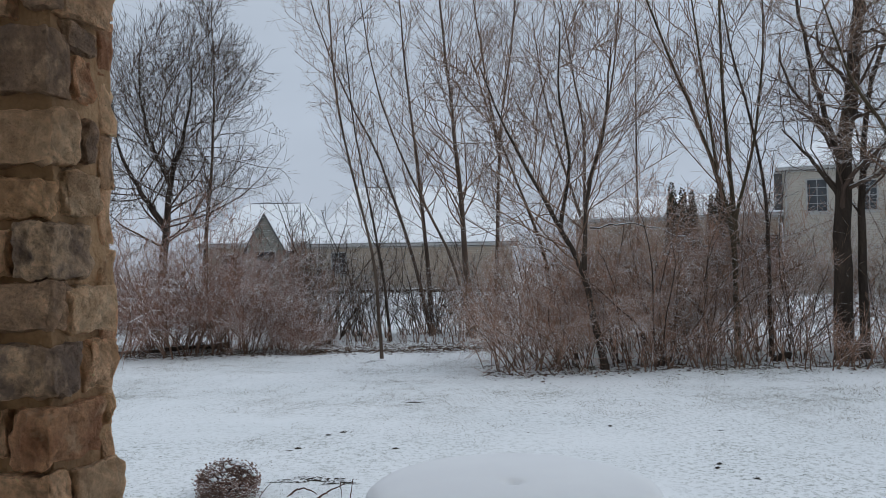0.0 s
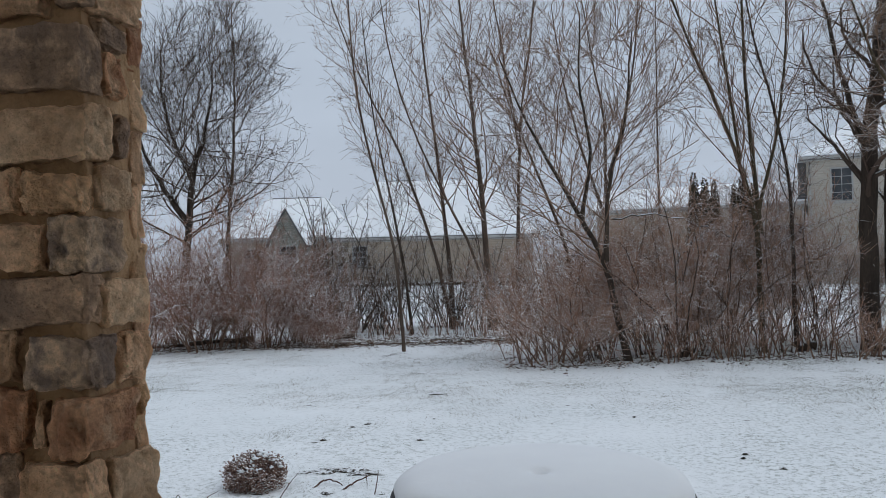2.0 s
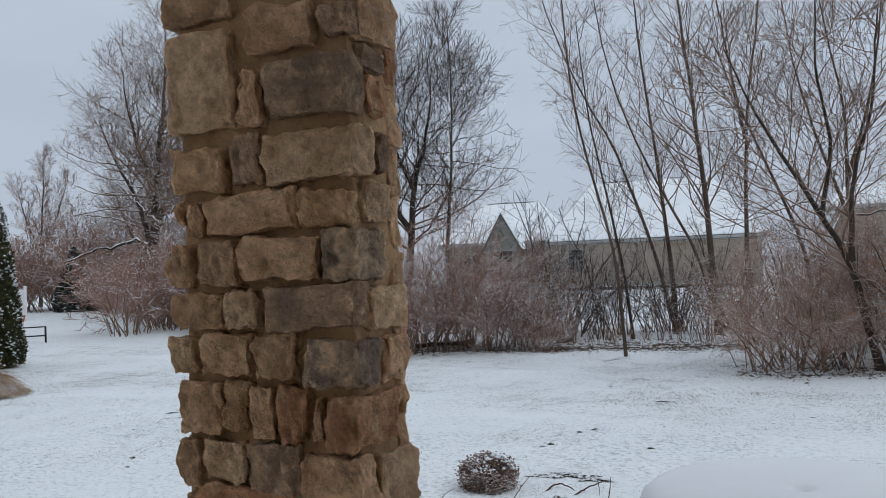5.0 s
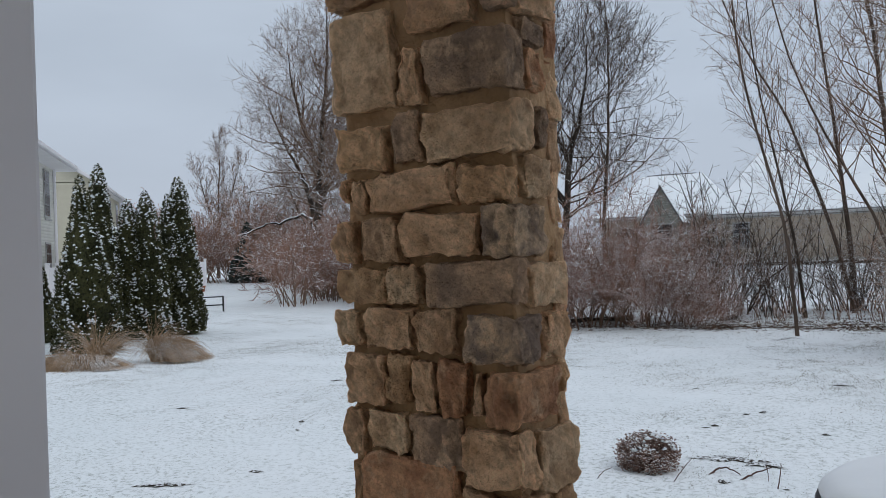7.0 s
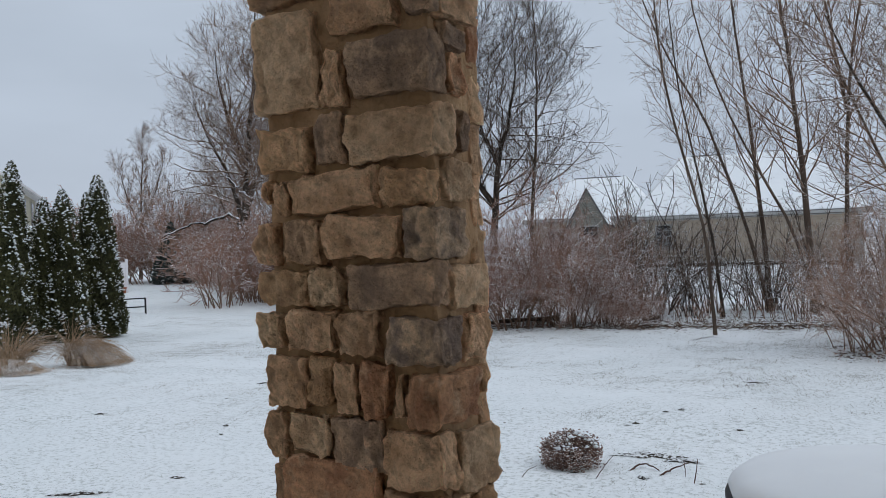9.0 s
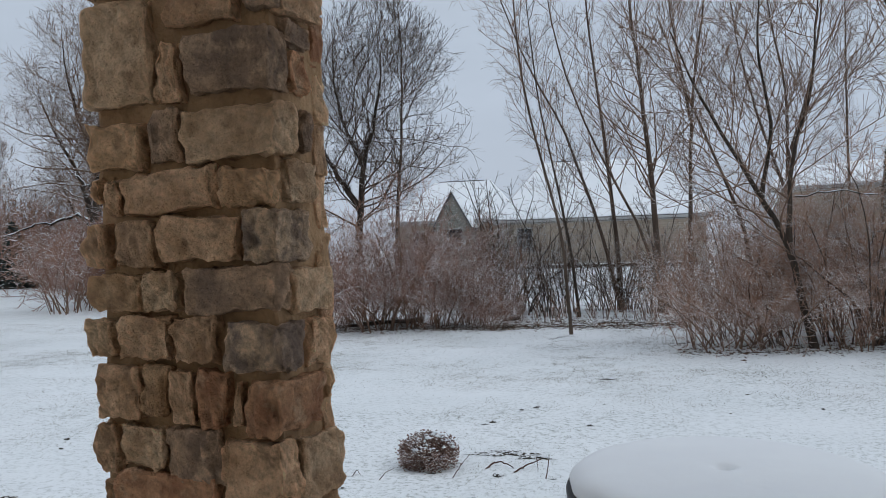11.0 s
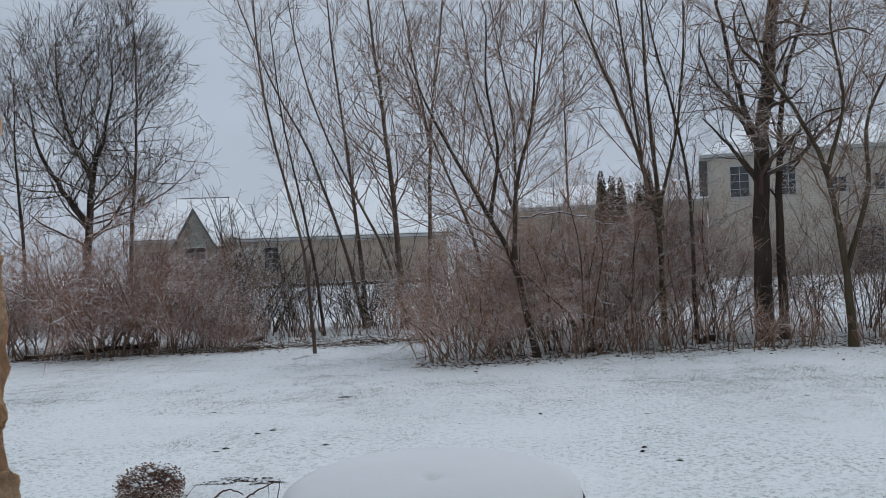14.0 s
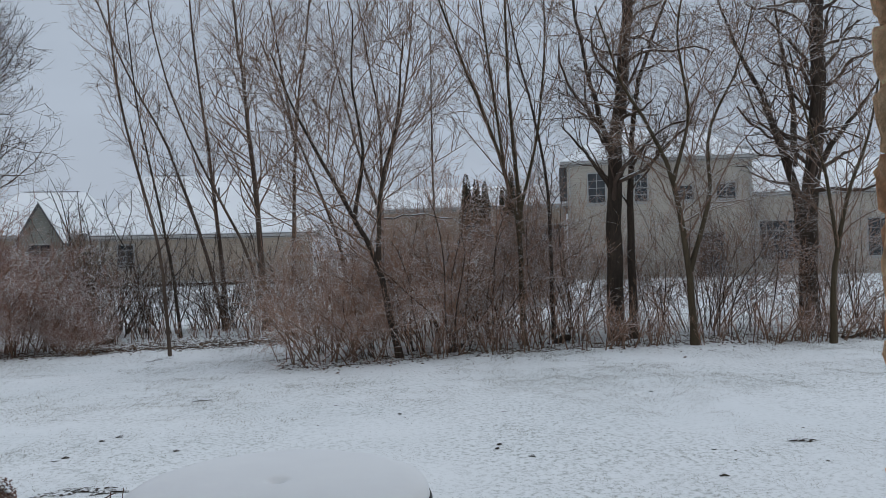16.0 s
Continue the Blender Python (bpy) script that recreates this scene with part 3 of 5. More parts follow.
for k, (x, y, h) in enumerate(((-31.5, 43.0, 6.2), (-35.0, 46.0, 5.6), (-38.5, 47.0, 6.6), (-42.0, 49.0, 5.8), (-29.0, 41.5, 7.2), (-19.5, 31.0, 6.4), (-17.0, 28.5, 6.8), (-14.5, 27.0, 7.4))):
    tree("tree", "bare brownish tree in the far hedgerow", [([(x, 0), (x + 0.1, h * 0.3), (x - 0.2, h * 0.65), (x, h)], 1), ([(x + 0.1, h * 0.28), (x - 1.0, h * 0.55), (x - 1.4, h * 0.9)], 0.6), ([(x + 0.08, h * 0.25), (x + 0.9, h * 0.5), (x + 1.2, h * 0.85)], 0.6)], y, 0.11, M_BARK, M_TWIG, 300 + k, limbs=24, limb_len=2.4, limb_angle=46, up=0.06, fine=0.007, group="hedgerow")


# ---- snow lying along limbs ----
def snowy_limb(parent, nodes, y, r, seed):
    """A long low limb with a ridge of snow on it, as two parts of its tree."""
    rng = np.random.default_rng(seed)
    P, R = stem_line(nodes, y, r, r * 0.35, rng, 18, 0.3)
    P[0, 1:] += rng.normal(0, 0.02 + r * 0.3, (17, 3))
    base = np.array(parent.matrix_world.translation)
    put("limb", mesh_from("limb", *tubes(P - base, R, 7), M_BARK_DARK, True), parent)
    S = P.copy()
    S[..., 2] += R * 0.75
    put("snow_ridge", mesh_from("snow_ridge", *tubes(S - base, R * rng.uniform(0.5, 1.05, R.shape), 7), M_SNOWCAP, True), parent, "snow lying along the limb")


snowy_limb(BIG, [(-23.6, 2.4), (-23.87, 3.62), (-24.98, 3.48), (-26.13, 3.29), (-27.33, 3.02), (-28.42, 2.65)], 33.8, 0.09, 401)
snowy_limb(BIG, [(-22.9, 4.3), (-23.46, 4.56), (-24.23, 5.45), (-24.9, 5.71)], 33.8, 0.07, 402)
snowy_limb(CROOKED, [(2.72, 2.15), (3.32, 2.22), (3.98, 2.09), (4.58, 1.81), (5.05, 1.62)], 13.2, 0.012, 403)
snowy_limb(CROOKED, [(3.72, 1.32), (3.93, 1.66), (4.24, 1.9), (4.6, 1.95)], 13.3, 0.010, 404)
snowy_limb(CROOKED, [(4.95, 0.45), (5.5, 0.58), (6.1, 0.72), (6.4, 0.78)], 13.3, 0.009, 405)


# ---- shrubs ----
def shrub_meshes(seed, stems, height, spread, base, sub=9, twigs=5, lean=0.35, twig=M_TWIG_RED, wood=M_TWIG, arch=-0.035, fine=0.0040, angle=34, girth=1.0):
    """The canes and the twigs of a bare shrub."""
    rng = np.random.default_rng(seed)
    a, r = rng.uniform(0, 2 * np.pi, stems), base * np.sqrt(rng.uniform(0, 1, stems))
    P = np.empty((stems, 8, 3))
    P[:, 0] = np.stack([r * np.cos(a), r * np.sin(a), np.full(stems, -0.03)], -1)
    out = np.stack([np.cos(a), np.sin(a), np.zeros(stems)], -1) * rng.uniform(0.1, 1.0, (stems, 1)) * spread
    D = out * lean + rng.normal(0, 0.08, (stems, 3)) + np.array([0, 0, 1])
    D /= np.linalg.norm(D, axis=1, keepdims=True)
    L = height * rng.uniform(0.55, 1.1, stems)
    for j in range(1, 8):
        D = D + rng.normal(0, 0.14, (stems, 3)) + out * 0.06 + np.array([0, 0, arch])
        D /= np.linalg.norm(D, axis=1, keepdims=True)
        P[:, j] = P[:, j - 1] + D * (L / 7)[:, None]
    R = girth * rng.uniform(0.007, 0.016, (stems, 1)) * np.linspace(1, 0.3, 8)[None]
    q, s = spawn(P, R, rng, sub, 0.16, 0.98, height * 0.30, angle, 4, 0.19, 0.02, 0.55, fine * 1.3, 0.4)
    q2, s2 = spawn(q, s, rng, twigs, 0.12, 1.0, height * 0.115, 50, 2, 0.12, 0.02, 0.7, fine, 0.3)
    canes = mesh_from("cane", *tubes(P, R, 5), wood, True)
    fine_me = mesh_from("crown", *joined([tubes(q, s, 3), tubes(q2, s2, 3)]), twig, True)
    return canes, fine_me


def shrub(meshes, x, y, turn, label, group, scale=1.0):
    if group in ("reddish bushes", "thicket by the lawn", "low weeds"):
        x, y, scale = 0.945 * x, 0.945 * y, 0.97 * scale * rs.uniform(0.86, 1.14)
        if group == "reddish bushes":
            scale *= max(0.55, 1.13 - 0.13 * abs(x + 5.0))
        elif group == "thicket by the lawn":
            scale *= min(0.74 + 0.14 * (x - 1.0), 1.06) if x < 4.2 else max(0.7, 1.06 - 0.22 * (x - 4.2))
    root = thing("shrub", pose(x, y, float(ground_z(x, y)), 0, 0, turn), label, "shrub", group)
    for n, me in zip(("stool", "crown"), meshes):
        ob = put(n, me, root)
        ob.scale = (scale, scale, scale)
    return root


FAR = [shrub_meshes(95 + i, 14, 2.6, 1.15, 0.6, 8, 4, 0.5, M_TWIG_RED, M_TWIG, -0.03, 0.008, 46) for i in range(3)]
THICK = [shrub_meshes(90 + i, 15, 2.5, 1.15, 0.5, 13, 7, 0.5, M_TWIG_TAN, M_TWIG, -0.04, 0.0028, 46) for i in range(2)]
DENSE = [shrub_meshes(50 + i, 22, 2.6, 1.15, 0.5, 15, 8, 0.55, M_TWIG_RED, M_TWIG, -0.045, 0.0030, 48) for i in range(3)]
ARCH = [shrub_meshes(60 + i, 14, 2.7, 1.3, 0.5, 13, 7, 0.5, M_TWIG_TAN, M_TWIG_DARK, -0.09, 0.0030, 44) for i in range(2)]
SPARSE = [shrub_meshes(70 + i, 13, 2.4, 0.9, 0.35, 8, 3, 0.45, M_TWIG_DARK, M_BARK_DARK, -0.02, 0.0036, 46, 1.15) for i in range(3)]
NEAR_SPARSE = [shrub_meshes(75 + i, 10, 2.4, 0.9, 0.35, 8, 4, 0.45, M_TWIG, M_TWIG_DARK, -0.02, 0.0030, 50, 0.85) for i in range(3)]
LOW = [shrub_meshes(80 + i, 10, 1.05, 1.0, 0.5, 6, 4, 0.4, M_TWIG_TAN, M_TWIG, -0.02, 0.0026, 40) for i in range(2)]
SAPLING = [shrub_meshes(85 + i, 5, 3.6, 0.5, 0.22, 16, 5, 0.3, M_TWIG, M_TWIG_DARK, 0.0, 0.0032, 52, 1.0) for i in range(3)]
rs = random.Random(5)
TAN = "airy tan leafless bush dusted with snow"
RED, BROWN = "dense reddish-brown leafless bush dusted with snow", "leafless brown arching bush dusted with snow"
for x, y, s in ((-7.6, 18.6, 1.08), (-6.6, 18.0, 1.1), (-5.8, 18.9, 1.1), (-5.1, 17.8, 1.08), (-4.5, 18.8, 1.12), (-3.9, 18.1, 1.0), (-3.4, 19.0, 1.0), (-6.2, 19.8, 1.1), (-8.6, 19.4, 1.0), (-9.8, 19.8, 1.05)):
    shrub(rs.choice(DENSE), x, y, rs.uniform(0, 360), RED, "reddish bushes", s)
for x, y, s in ((-2.6, 17.6, 0.62), (-3.0, 18.2, 0.7)):
    shrub(rs.choice(DENSE), x, y, rs.uniform(0, 360), "small reddish-brown leafless bush", "reddish bushes", s)
for x, y, s in ((1.35, 14.0, 0.85), (1.8, 13.8, 1.0), (2.35, 13.6, 1.0), (2.0, 14.7, 1.1)):
    shrub(rs.choice(THICK), x, y, rs.uniform(0, 360), TAN, "thicket by the lawn", s)
for x, y, s in ((3.5, 13.8, 0.95), (4.2, 13.6, 1.0), (4.9, 14.4, 1.0), (2.7, 13.9, 0.9), (3.1, 15.2, 1.1)):
    shrub(rs.choice(ARCH), x, y, rs.uniform(0, 360), BROWN, "thicket by the lawn", s)
for x, y, s in ((5.2, 15.2, 0.95), (3.9, 15.9, 1.0)):
    shrub(rs.choice(THICK), x, y, rs.uniform(0, 360), TAN, "thicket by the lawn", s)
for x, y, s in ((-2.4, 20.2, 1.1), (-1.7, 20.8, 0.9), (-0.5, 21.0, 0.75), (0.5, 21.3, 0.7), (-2.2, 21.6, 1.2), (1.5, 20.8, 0.75), (-1.5, 19.2, 0.6), (-1.1, 20.4, 1.05), (0.9, 20.0, 0.9), (0.3, 21.2, 1.2), (1.6, 21.4, 1.2)):
    shrub(rs.choice(SPARSE), x, y, rs.uniform(0, 360), "sparse dark leafless shrub in the snow", "shrubs under the trees", s * rs.uniform(0.7, 1.2))
for x, y, s in ((-3.0, 20.6, 1.5), (-2.45, 20.8, 1.4), (0.0, 21.0, 1.0)):
    shrub(rs.choice(SPARSE), x, y, rs.uniform(0, 360), "tall dark leafless shrub before the far house", "shrubs under the trees", s)
for x, y, s in ((6.0, 13.4, 0.9), (7.6, 13.6, 0.8), (8.3, 13.2, 0.7), (9.7, 13.2, 0.7), (11.3, 12.2, 0.8), (8.1, 11.7, 0.55), (9.6, 11.4, 0.6), (5.8, 12.6, 0.6), (10.3, 11.2, 0.6), (12.0, 11.6, 0.8)):
    shrub(rs.choice(NEAR_SPARSE), x, y, rs.uniform(0, 360), "sparse leafless shrub with snow on its twigs", "shrubs under the trees", s * rs.uniform(0.55, 1.2))
for x, y, s in ((1.9, 14.6, 0.75), (2.6, 13.6, 0.8), (3.2, 13.3, 0.85), (3.7, 12.9, 0.75), (4.1, 13.7, 0.9), (4.5, 12.8, 0.7), (5.3, 12.7, 0.8), (6.0, 12.9, 0.85), (6.9, 13.4, 0.8), (7.5, 12.8, 0.75), (7.9, 12.0, 0.8), (8.5, 12.4, 0.95), (9.3, 12.6, 0.85), (9.9, 11.6, 0.7), (10.9, 12.2, 0.9), (11.4, 11.4, 0.8), (5.0, 14.2, 1.0), (9.0, 13.6, 1.0)):
    shrub(rs.choice(SAPLING), x, y, rs.uniform(0, 360), "thin dark sapling growing up through the thicket", "saplings", s)
for x, y, s in ((-2.1, 18.4, 0.55), (-1.4, 19.0, 0.6), (-0.2, 18.9, 0.5), (0.8, 18.8, 0.65), (1.4, 18.4, 0.7), (-3.2, 18.8, 0.7), (0.3, 20.4, 0.8), (-1.2, 20.6, 0.85)):
    shrub(rs.choice(SAPLING), x, y, rs.uniform(0, 360), "thin dark sapling under the slender trees", "saplings", s)
for x, y, s in ((3.3, 16.4, 1.3), (4.1, 16.2, 1.4), (5.0, 16.0, 1.45), (6.0, 16.5, 1.4)):
    shrub(rs.choice(THICK), x, y, rs.uniform(0, 360), "tall tangled leafless bush behind the thicket", "shrubs under the trees", s)
for x, y, s in ((6.2, 14.4, 1.2), (8.7, 13.8, 1.3), (11.6, 13.4, 1.25), (5.8, 15.4, 1.3)):
    shrub(rs.choice(THICK), x, y, rs.uniform(0, 360), "tall thin leafless shrub in front of the far gardens", "shrubs under the trees", s)
for i in range(26):
    u = i / 25
    x, y = 3.4 + 8.0 * u + rs.uniform(-0.2, 0.2), 13.2 - 2.3 * u + rs.uniform(-0.2, 0.5)
    shrub(rs.choice(LOW), x, y, rs.uniform(0, 360), "low dry weeds at the edge of the snow", "low weeds", rs.uniform(0.5, 0.95))
for i in range(9):
    x = -2.6 + 3.8 * i / 8 + rs.uniform(-0.15, 0.15)
    shrub(rs.choice(LOW), x, rs.uniform(18.6, 20.6), rs.uniform(0, 360), "low dry weeds under the trees", "low weeds", rs.uniform(0.5, 0.8))
for i in range(24):
    u = i / 23
    x, y = -14.6 - 15.5 * u + rs.uniform(-1.1, 1.1), 21.6 + 19 * u + rs.uniform(-0.6, 1.4)
    shrub(rs.choice(FAR), x, y, rs.uniform(0, 360), "leafless hedgerow bush beside the long lawn", "hedgerow", rs.uniform(0.95, 1.4))
for i in range(40):
    x, y = -29 - 0.55 * i + rs.uniform(-0.8, 0.8), 43 + rs.uniform(-2, 5)
    shrub(rs.choice(FAR), x, y, rs.uniform(0, 360), "leafless bush closing the long lawn", "hedgerow", rs.uniform(1.6, 2.4))
for i in range(12):
    shrub(rs.choice(FAR), -10.5 - 0.55 * i + rs.uniform(-0.3, 0.3), 20.4 + 0.35 * i + rs.uniform(-0.3, 0.8), rs.uniform(0, 360), RED, "hedgerow", rs.uniform(1.0, 1.3))


# ---- porch: stone columns, roof, house wall ----
PORCH = pose(-0.81, 1.935, 0.0, 0, 0, -12)
COL_W, COL_D = 0.58, 0.235


def block_mesh(sx, sy, sz, seed, mat, cuts):
    """A split stone: a box with broken corners, facets struck off its faces and a coarse grain."""
    bm = bmesh.new()
    bmesh.ops.create_cube(bm, size=2)
    bmesh.ops.subdivide_edges(bm, edges=bm.edges[:], cuts=cuts, use_grid_fill=True)
    h = Vector((sx / 2, sy / 2, sz / 2))
    off = Vector((seed * 7.31 % 50, seed * 3.77 % 50, seed * 1.93 % 50))
    r = min(0.003, 0.2 * min(sx, sz))
    rp = random.Random(seed)
    chips = []
    for q in range(16):
        n = Vector((rp.uniform(-0.6, 0.6), rp.choice((-1, -1, 1)) * rp.uniform(0.5, 1.1), rp.uniform(-0.6, 0.6))).normalized()
        if q < 5:
            n = Vector((rp.choice((-1, 1)) * rp.uniform(0.3, 1), rp.choice((-1, 1)) * rp.uniform(0.3, 1), rp.uniform(-0.8, 0.8))).normalized()
        reach = abs(n.x) * h.x + abs(n.y) * h.y + abs(n.z) * h.z
        chips.append((n, reach - rp.uniform(0.003, 0.016)))
    tilt, skew = rp.uniform(-0.05, 0.05), rp.uniform(-0.06, 0.06)
    for v in bm.verts:
        p = Vector([math.sin(c * math.pi / 2) if abs(c) < 1 else c for c in v.co])
        q = Vector((p.x * h.x, p.y * h.y, p.z * h.z))
        inner = Vector([max(-(a - r), min(a - r, c)) for a, c in zip(h, q)])
        d = q - inner
        if d.length > 1e-6:
            q = inner + d.normalized() * r
        for n, reach in chips:
            over = q.dot(n) - reach
            if over > 0:
                q -= n * over
        wx, wz = off + Vector((0, 0, q.z * 12)), off + Vector((q.x * 10, 5, 0))
        q.x += p.x * (0.006 * noise.noise(wx) + 0.003 * noise.noise(wx * 3.3))
        q.z += p.z * (0.006 * noise.noise(wz) + 0.003 * noise.noise(wz * 3.3)) + tilt * q.x * abs(p.z)
        q.x += skew * q.z * abs(p.x)
        n = Vector((p.x ** 5, p.y ** 5, p.z ** 5))
        if n.length > 1e-3:
            n.normalize()
            g = Vector((q.x, q.y, q.z * 0.6))
            k = 1.1 * noise.noise(off + q * 12) + 1.4 * (0.35 - abs(noise.noise(off + g * 27))) + 0.9 * noise.noise(off + g * 58) + 0.7 * (0.3 - abs(noise.noise(off + q * 110)))
            q += n * (k - 0.25) * 0.0105
        v.co = q
    me = bpy.data.meshes.new("stone")
    bm.to_mesh(me)
    bm.free()
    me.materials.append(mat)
    me.shade_smooth()
    return me


column = thing("stone_column", PORCH, "tan split-stone porch column with recessed brown mortar", "column", "porch columns")
core = bmesh.new()
bmesh.ops.create_cube(core, size=1)
bmesh.ops.subdivide_edges(core, edges=core.edges[:], cuts=40, use_grid_fill=True)
for v in core.verts:
    v.co = Vector((-COL_W / 2 + v.co.x * (COL_W - 0.02), COL_D / 2 + 0.006 + v.co.y * (COL_D - 0.012), 1.375 + v.co.z * 2.75))
    v.co += Vector((noise.noise(v.co * 18), noise.noise(v.co * 18 + Vector((9, 0, 0))), 0)) * 0.008 + Vector((noise.noise(v.co * 55), noise.noise(v.co * 55 + Vector((9, 0, 0))), 0)) * 0.004
part("mortar", core, M_MORTAR, column, "rough tan mortar", smooth=True)
rc = random.Random(9)


def stone(x0, x1, y0, y1, z0, z1, colour, cuts):
    stone.seed += 1
    put("stone", block_mesh(x1 - x0, y1 - y0, z1 - z0, stone.seed, STONE[colour], cuts), column, m=pose((x0 + x1) / 2, (y0 + y1) / 2, (z0 + z1) / 2))


stone.seed = 0


def face_stone(u0, u1, z0, z1, colour, wrap=0.05):
    """A stone on the porch side, u along the face from the garden corner; wrap: how far it reaches back round the corner."""
    deep = max(wrap, 0.12 if u1 > 0.54 else 0.05)
    stone(-u1 + 0.004, -u0 - 0.004, -0.024 - rc.uniform(0, 0.014), deep, z0 + 0.002, z1 - 0.002, colour, 14)


def side_stone(v0, v1, z0, z1, colour):
    """A stone on the side that looks along the porch, v from the porch face to the garden."""
    stone(-0.06, rc.uniform(0.014, 0.026), v0, v1, z0 - 0.002, z1 + 0.002, colour, 12)


# from the top down, as the courses lie
face_stone(0.359, 0.600, 2.229, 2.330, "tan")
face_stone(0.095, 0.315, 2.105, 2.235, "tan")
face_stone(-0.020, 0.075, 2.124, 2.200, "grey")
side_stone(0.010, 0.200, 2.122, 2.212, "tan")
face_stone(0.362, 0.596, 1.927, 2.199, "buff")
face_stone(0.262, 0.346, 1.921, 2.073, "tan")
face_stone(-0.014, 0.250, 1.931, 2.076, "grey", 0.03)
side_stone(0.035, 0.146, 2.051, 2.097, "grey")
side_stone(0.050, 0.131, 1.938, 2.024, "rust")
face_stone(0.396, 0.594, 1.760, 1.881, "ochre")
face_stone(0.275, 0.376, 1.769, 1.906, "grey")
face_stone(-0.022, 0.257, 1.768, 1.892, "buff", 0.082)
side_stone(0.094, 0.138, 1.787, 1.885, "grey")
face_stone(0.545, 0.580, 1.677, 1.744, "tan")
face_stone(0.480, 0.530, 1.645, 1.740, "tan")
face_stone(0.169, 0.468, 1.646, 1.745, "tan")
face_stone(0.000, 0.154, 1.651, 1.740, "ochre", 0.03)
side_stone(0.030, 0.169, 1.661, 1.751, "buff")
face_stone(0.523, 0.606, 1.502, 1.625, "tan")
face_stone(0.354, 0.496, 1.507, 1.623, "tan")
face_stone(0.094, 0.343, 1.516, 1.628, "tan")
face_stone(-0.024, 0.080, 1.514, 1.638, "mottled", 0.117)
face_stone(0.417, 0.592, 1.394, 1.485, "ochre")
face_stone(0.294, 0.402, 1.396, 1.493, "buff")
face_stone(-0.012, 0.269, 1.389, 1.498, "grey", 0.02)
side_stone(0.045, 0.220, 1.386, 1.485, "buff")
face_stone(0.515, 0.600, 1.269, 1.368, "buff")
face_stone(0.321, 0.486, 1.269, 1.377, "tan")
face_stone(0.178, 0.316, 1.260, 1.380, "tan")
face_stone(-0.026, 0.157, 1.245, 1.362, "mottled", 0.068)
side_stone(0.107, 0.226, 1.242, 1.360, "tan")
face_stone(0.425, 0.584, 1.108, 1.246, "tan")
face_stone(0.337, 0.421, 1.122, 1.249, "ochre")
face_stone(0.245, 0.324, 1.109, 1.239, "tan")
face_stone(0.148, 0.241, 1.103, 1.240, "rust")
face_stone(0.091, 0.127, 1.112, 1.224, "tan")
face_stone(-0.024, 0.086, 1.092, 1.224, "rust", 0.164)
side_stone(0.180, 0.220, 1.150, 1.219, "ochre")
face_stone(0.511, 0.584, 0.965, 1.092, "tan")
face_stone(0.358, 0.496, 0.983, 1.095, "buff")
face_stone(0.172, 0.351, 0.965, 1.093, "grey")
face_stone(-0.018, 0.163, 0.934, 1.076, "tan", 0.03)
side_stone(0.050, 0.236, 0.911, 1.068, "buff")
face_stone(0.521, 0.570, 0.809, 0.940, "tan")
face_stone(0.195, 0.514, 0.815, 0.972, "rust")
face_stone(-0.022, 0.183, 0.80, 0.915, "tan", 0.10)
side_stone(0.115, 0.225, 0.79, 0.895, "ochre")
# the hidden foot and head of the porch face
for z0, z1 in ((0.02, 0.15), (0.165, 0.31), (0.325, 0.46), (0.475, 0.61), (0.625, 0.785), (2.345, 2.47), (2.485, 2.61), (2.625, 2.74)):
    cut = sorted((rc.uniform(0.12, 0.24), rc.uniform(0.33, 0.46)))
    for a, b in zip((-0.02, *cut), (*cut, 0.59)):
        stone(-b + 0.008, -a - 0.008, -0.03, 0.05 if a > 0 else 0.09, z0, z1, rc.choice(["tan", "buff", "grey", "rust"]), 5)
    stone(-0.06, 0.02, 0.105, 0.225, z0, z1, rc.choice(["tan", "buff"]), 5)
# the outer side and the garden face
for i in range(19):
    z0, z1 = 0.02 + 0.143 * i, 0.152 + 0.143 * i
    stone(-0.588 - rc.uniform(0, 0.012), -0.53, 0.125, 0.215, z0, z1, rc.choice(["tan", "buff", "tan", "rust"]), 5)
    cut = rc.uniform(0.2, 0.4)
    for a, b in ((0.0, cut), (cut, 0.585)):
        stone(-b + 0.008, -a - 0.008, COL_D - 0.05, COL_D + 0.02, z0, z1, rc.choice(["tan", "buff", "ochre", "tan", "rust"]), 5)
second = copy_thing(column, PORCH @ pose(3.015, 0, 0))

porch_floor = part("porch_floor", box_bm(-0.8, 4.2, -2.9, 0.5, -0.3, 0.0, 0.01), M_CONCRETE, None)
porch_floor.matrix_world = PORCH
tagged(porch_floor, "grey concrete porch slab under the roof", "floor", kind="structure")
porch_roof = part("porch_roof", box_bm(-0.72, 3.5, -2.9, 0.36, 3.00, 3.14), M_WHITE, None)
porch_roof.matrix_world = PORCH
tagged(porch_roof, "plain white porch ceiling and roof slab", "roof", kind="structure")
beam = part("beam", box_bm(-0.66, 3.4, -0.03, 0.30, 2.75, 3.00), M_WHITE, None)
beam.matrix_world = PORCH
tagged(beam, "white boxed beam resting on the stone columns", "beam", kind="structure")
wall_back = part("wall_back", box_bm(-4.5, 6.5, -3.1, -2.9, -0.3, 3.14), M_STUCCO, None)
wall_back.matrix_world = PORCH
tagged(wall_back, "plain cream house wall behind the porch", "wall", kind="structure")
wall_side = part("wall_side", box_bm(-0.14, 0.05, -2.9, -1.34, 0.0, 3.00), M_LIGHT, None)
wall_side.matrix_world = PORCH
tagged(wall_side, "short cream wall end beside the porch", "wall", kind="structure")
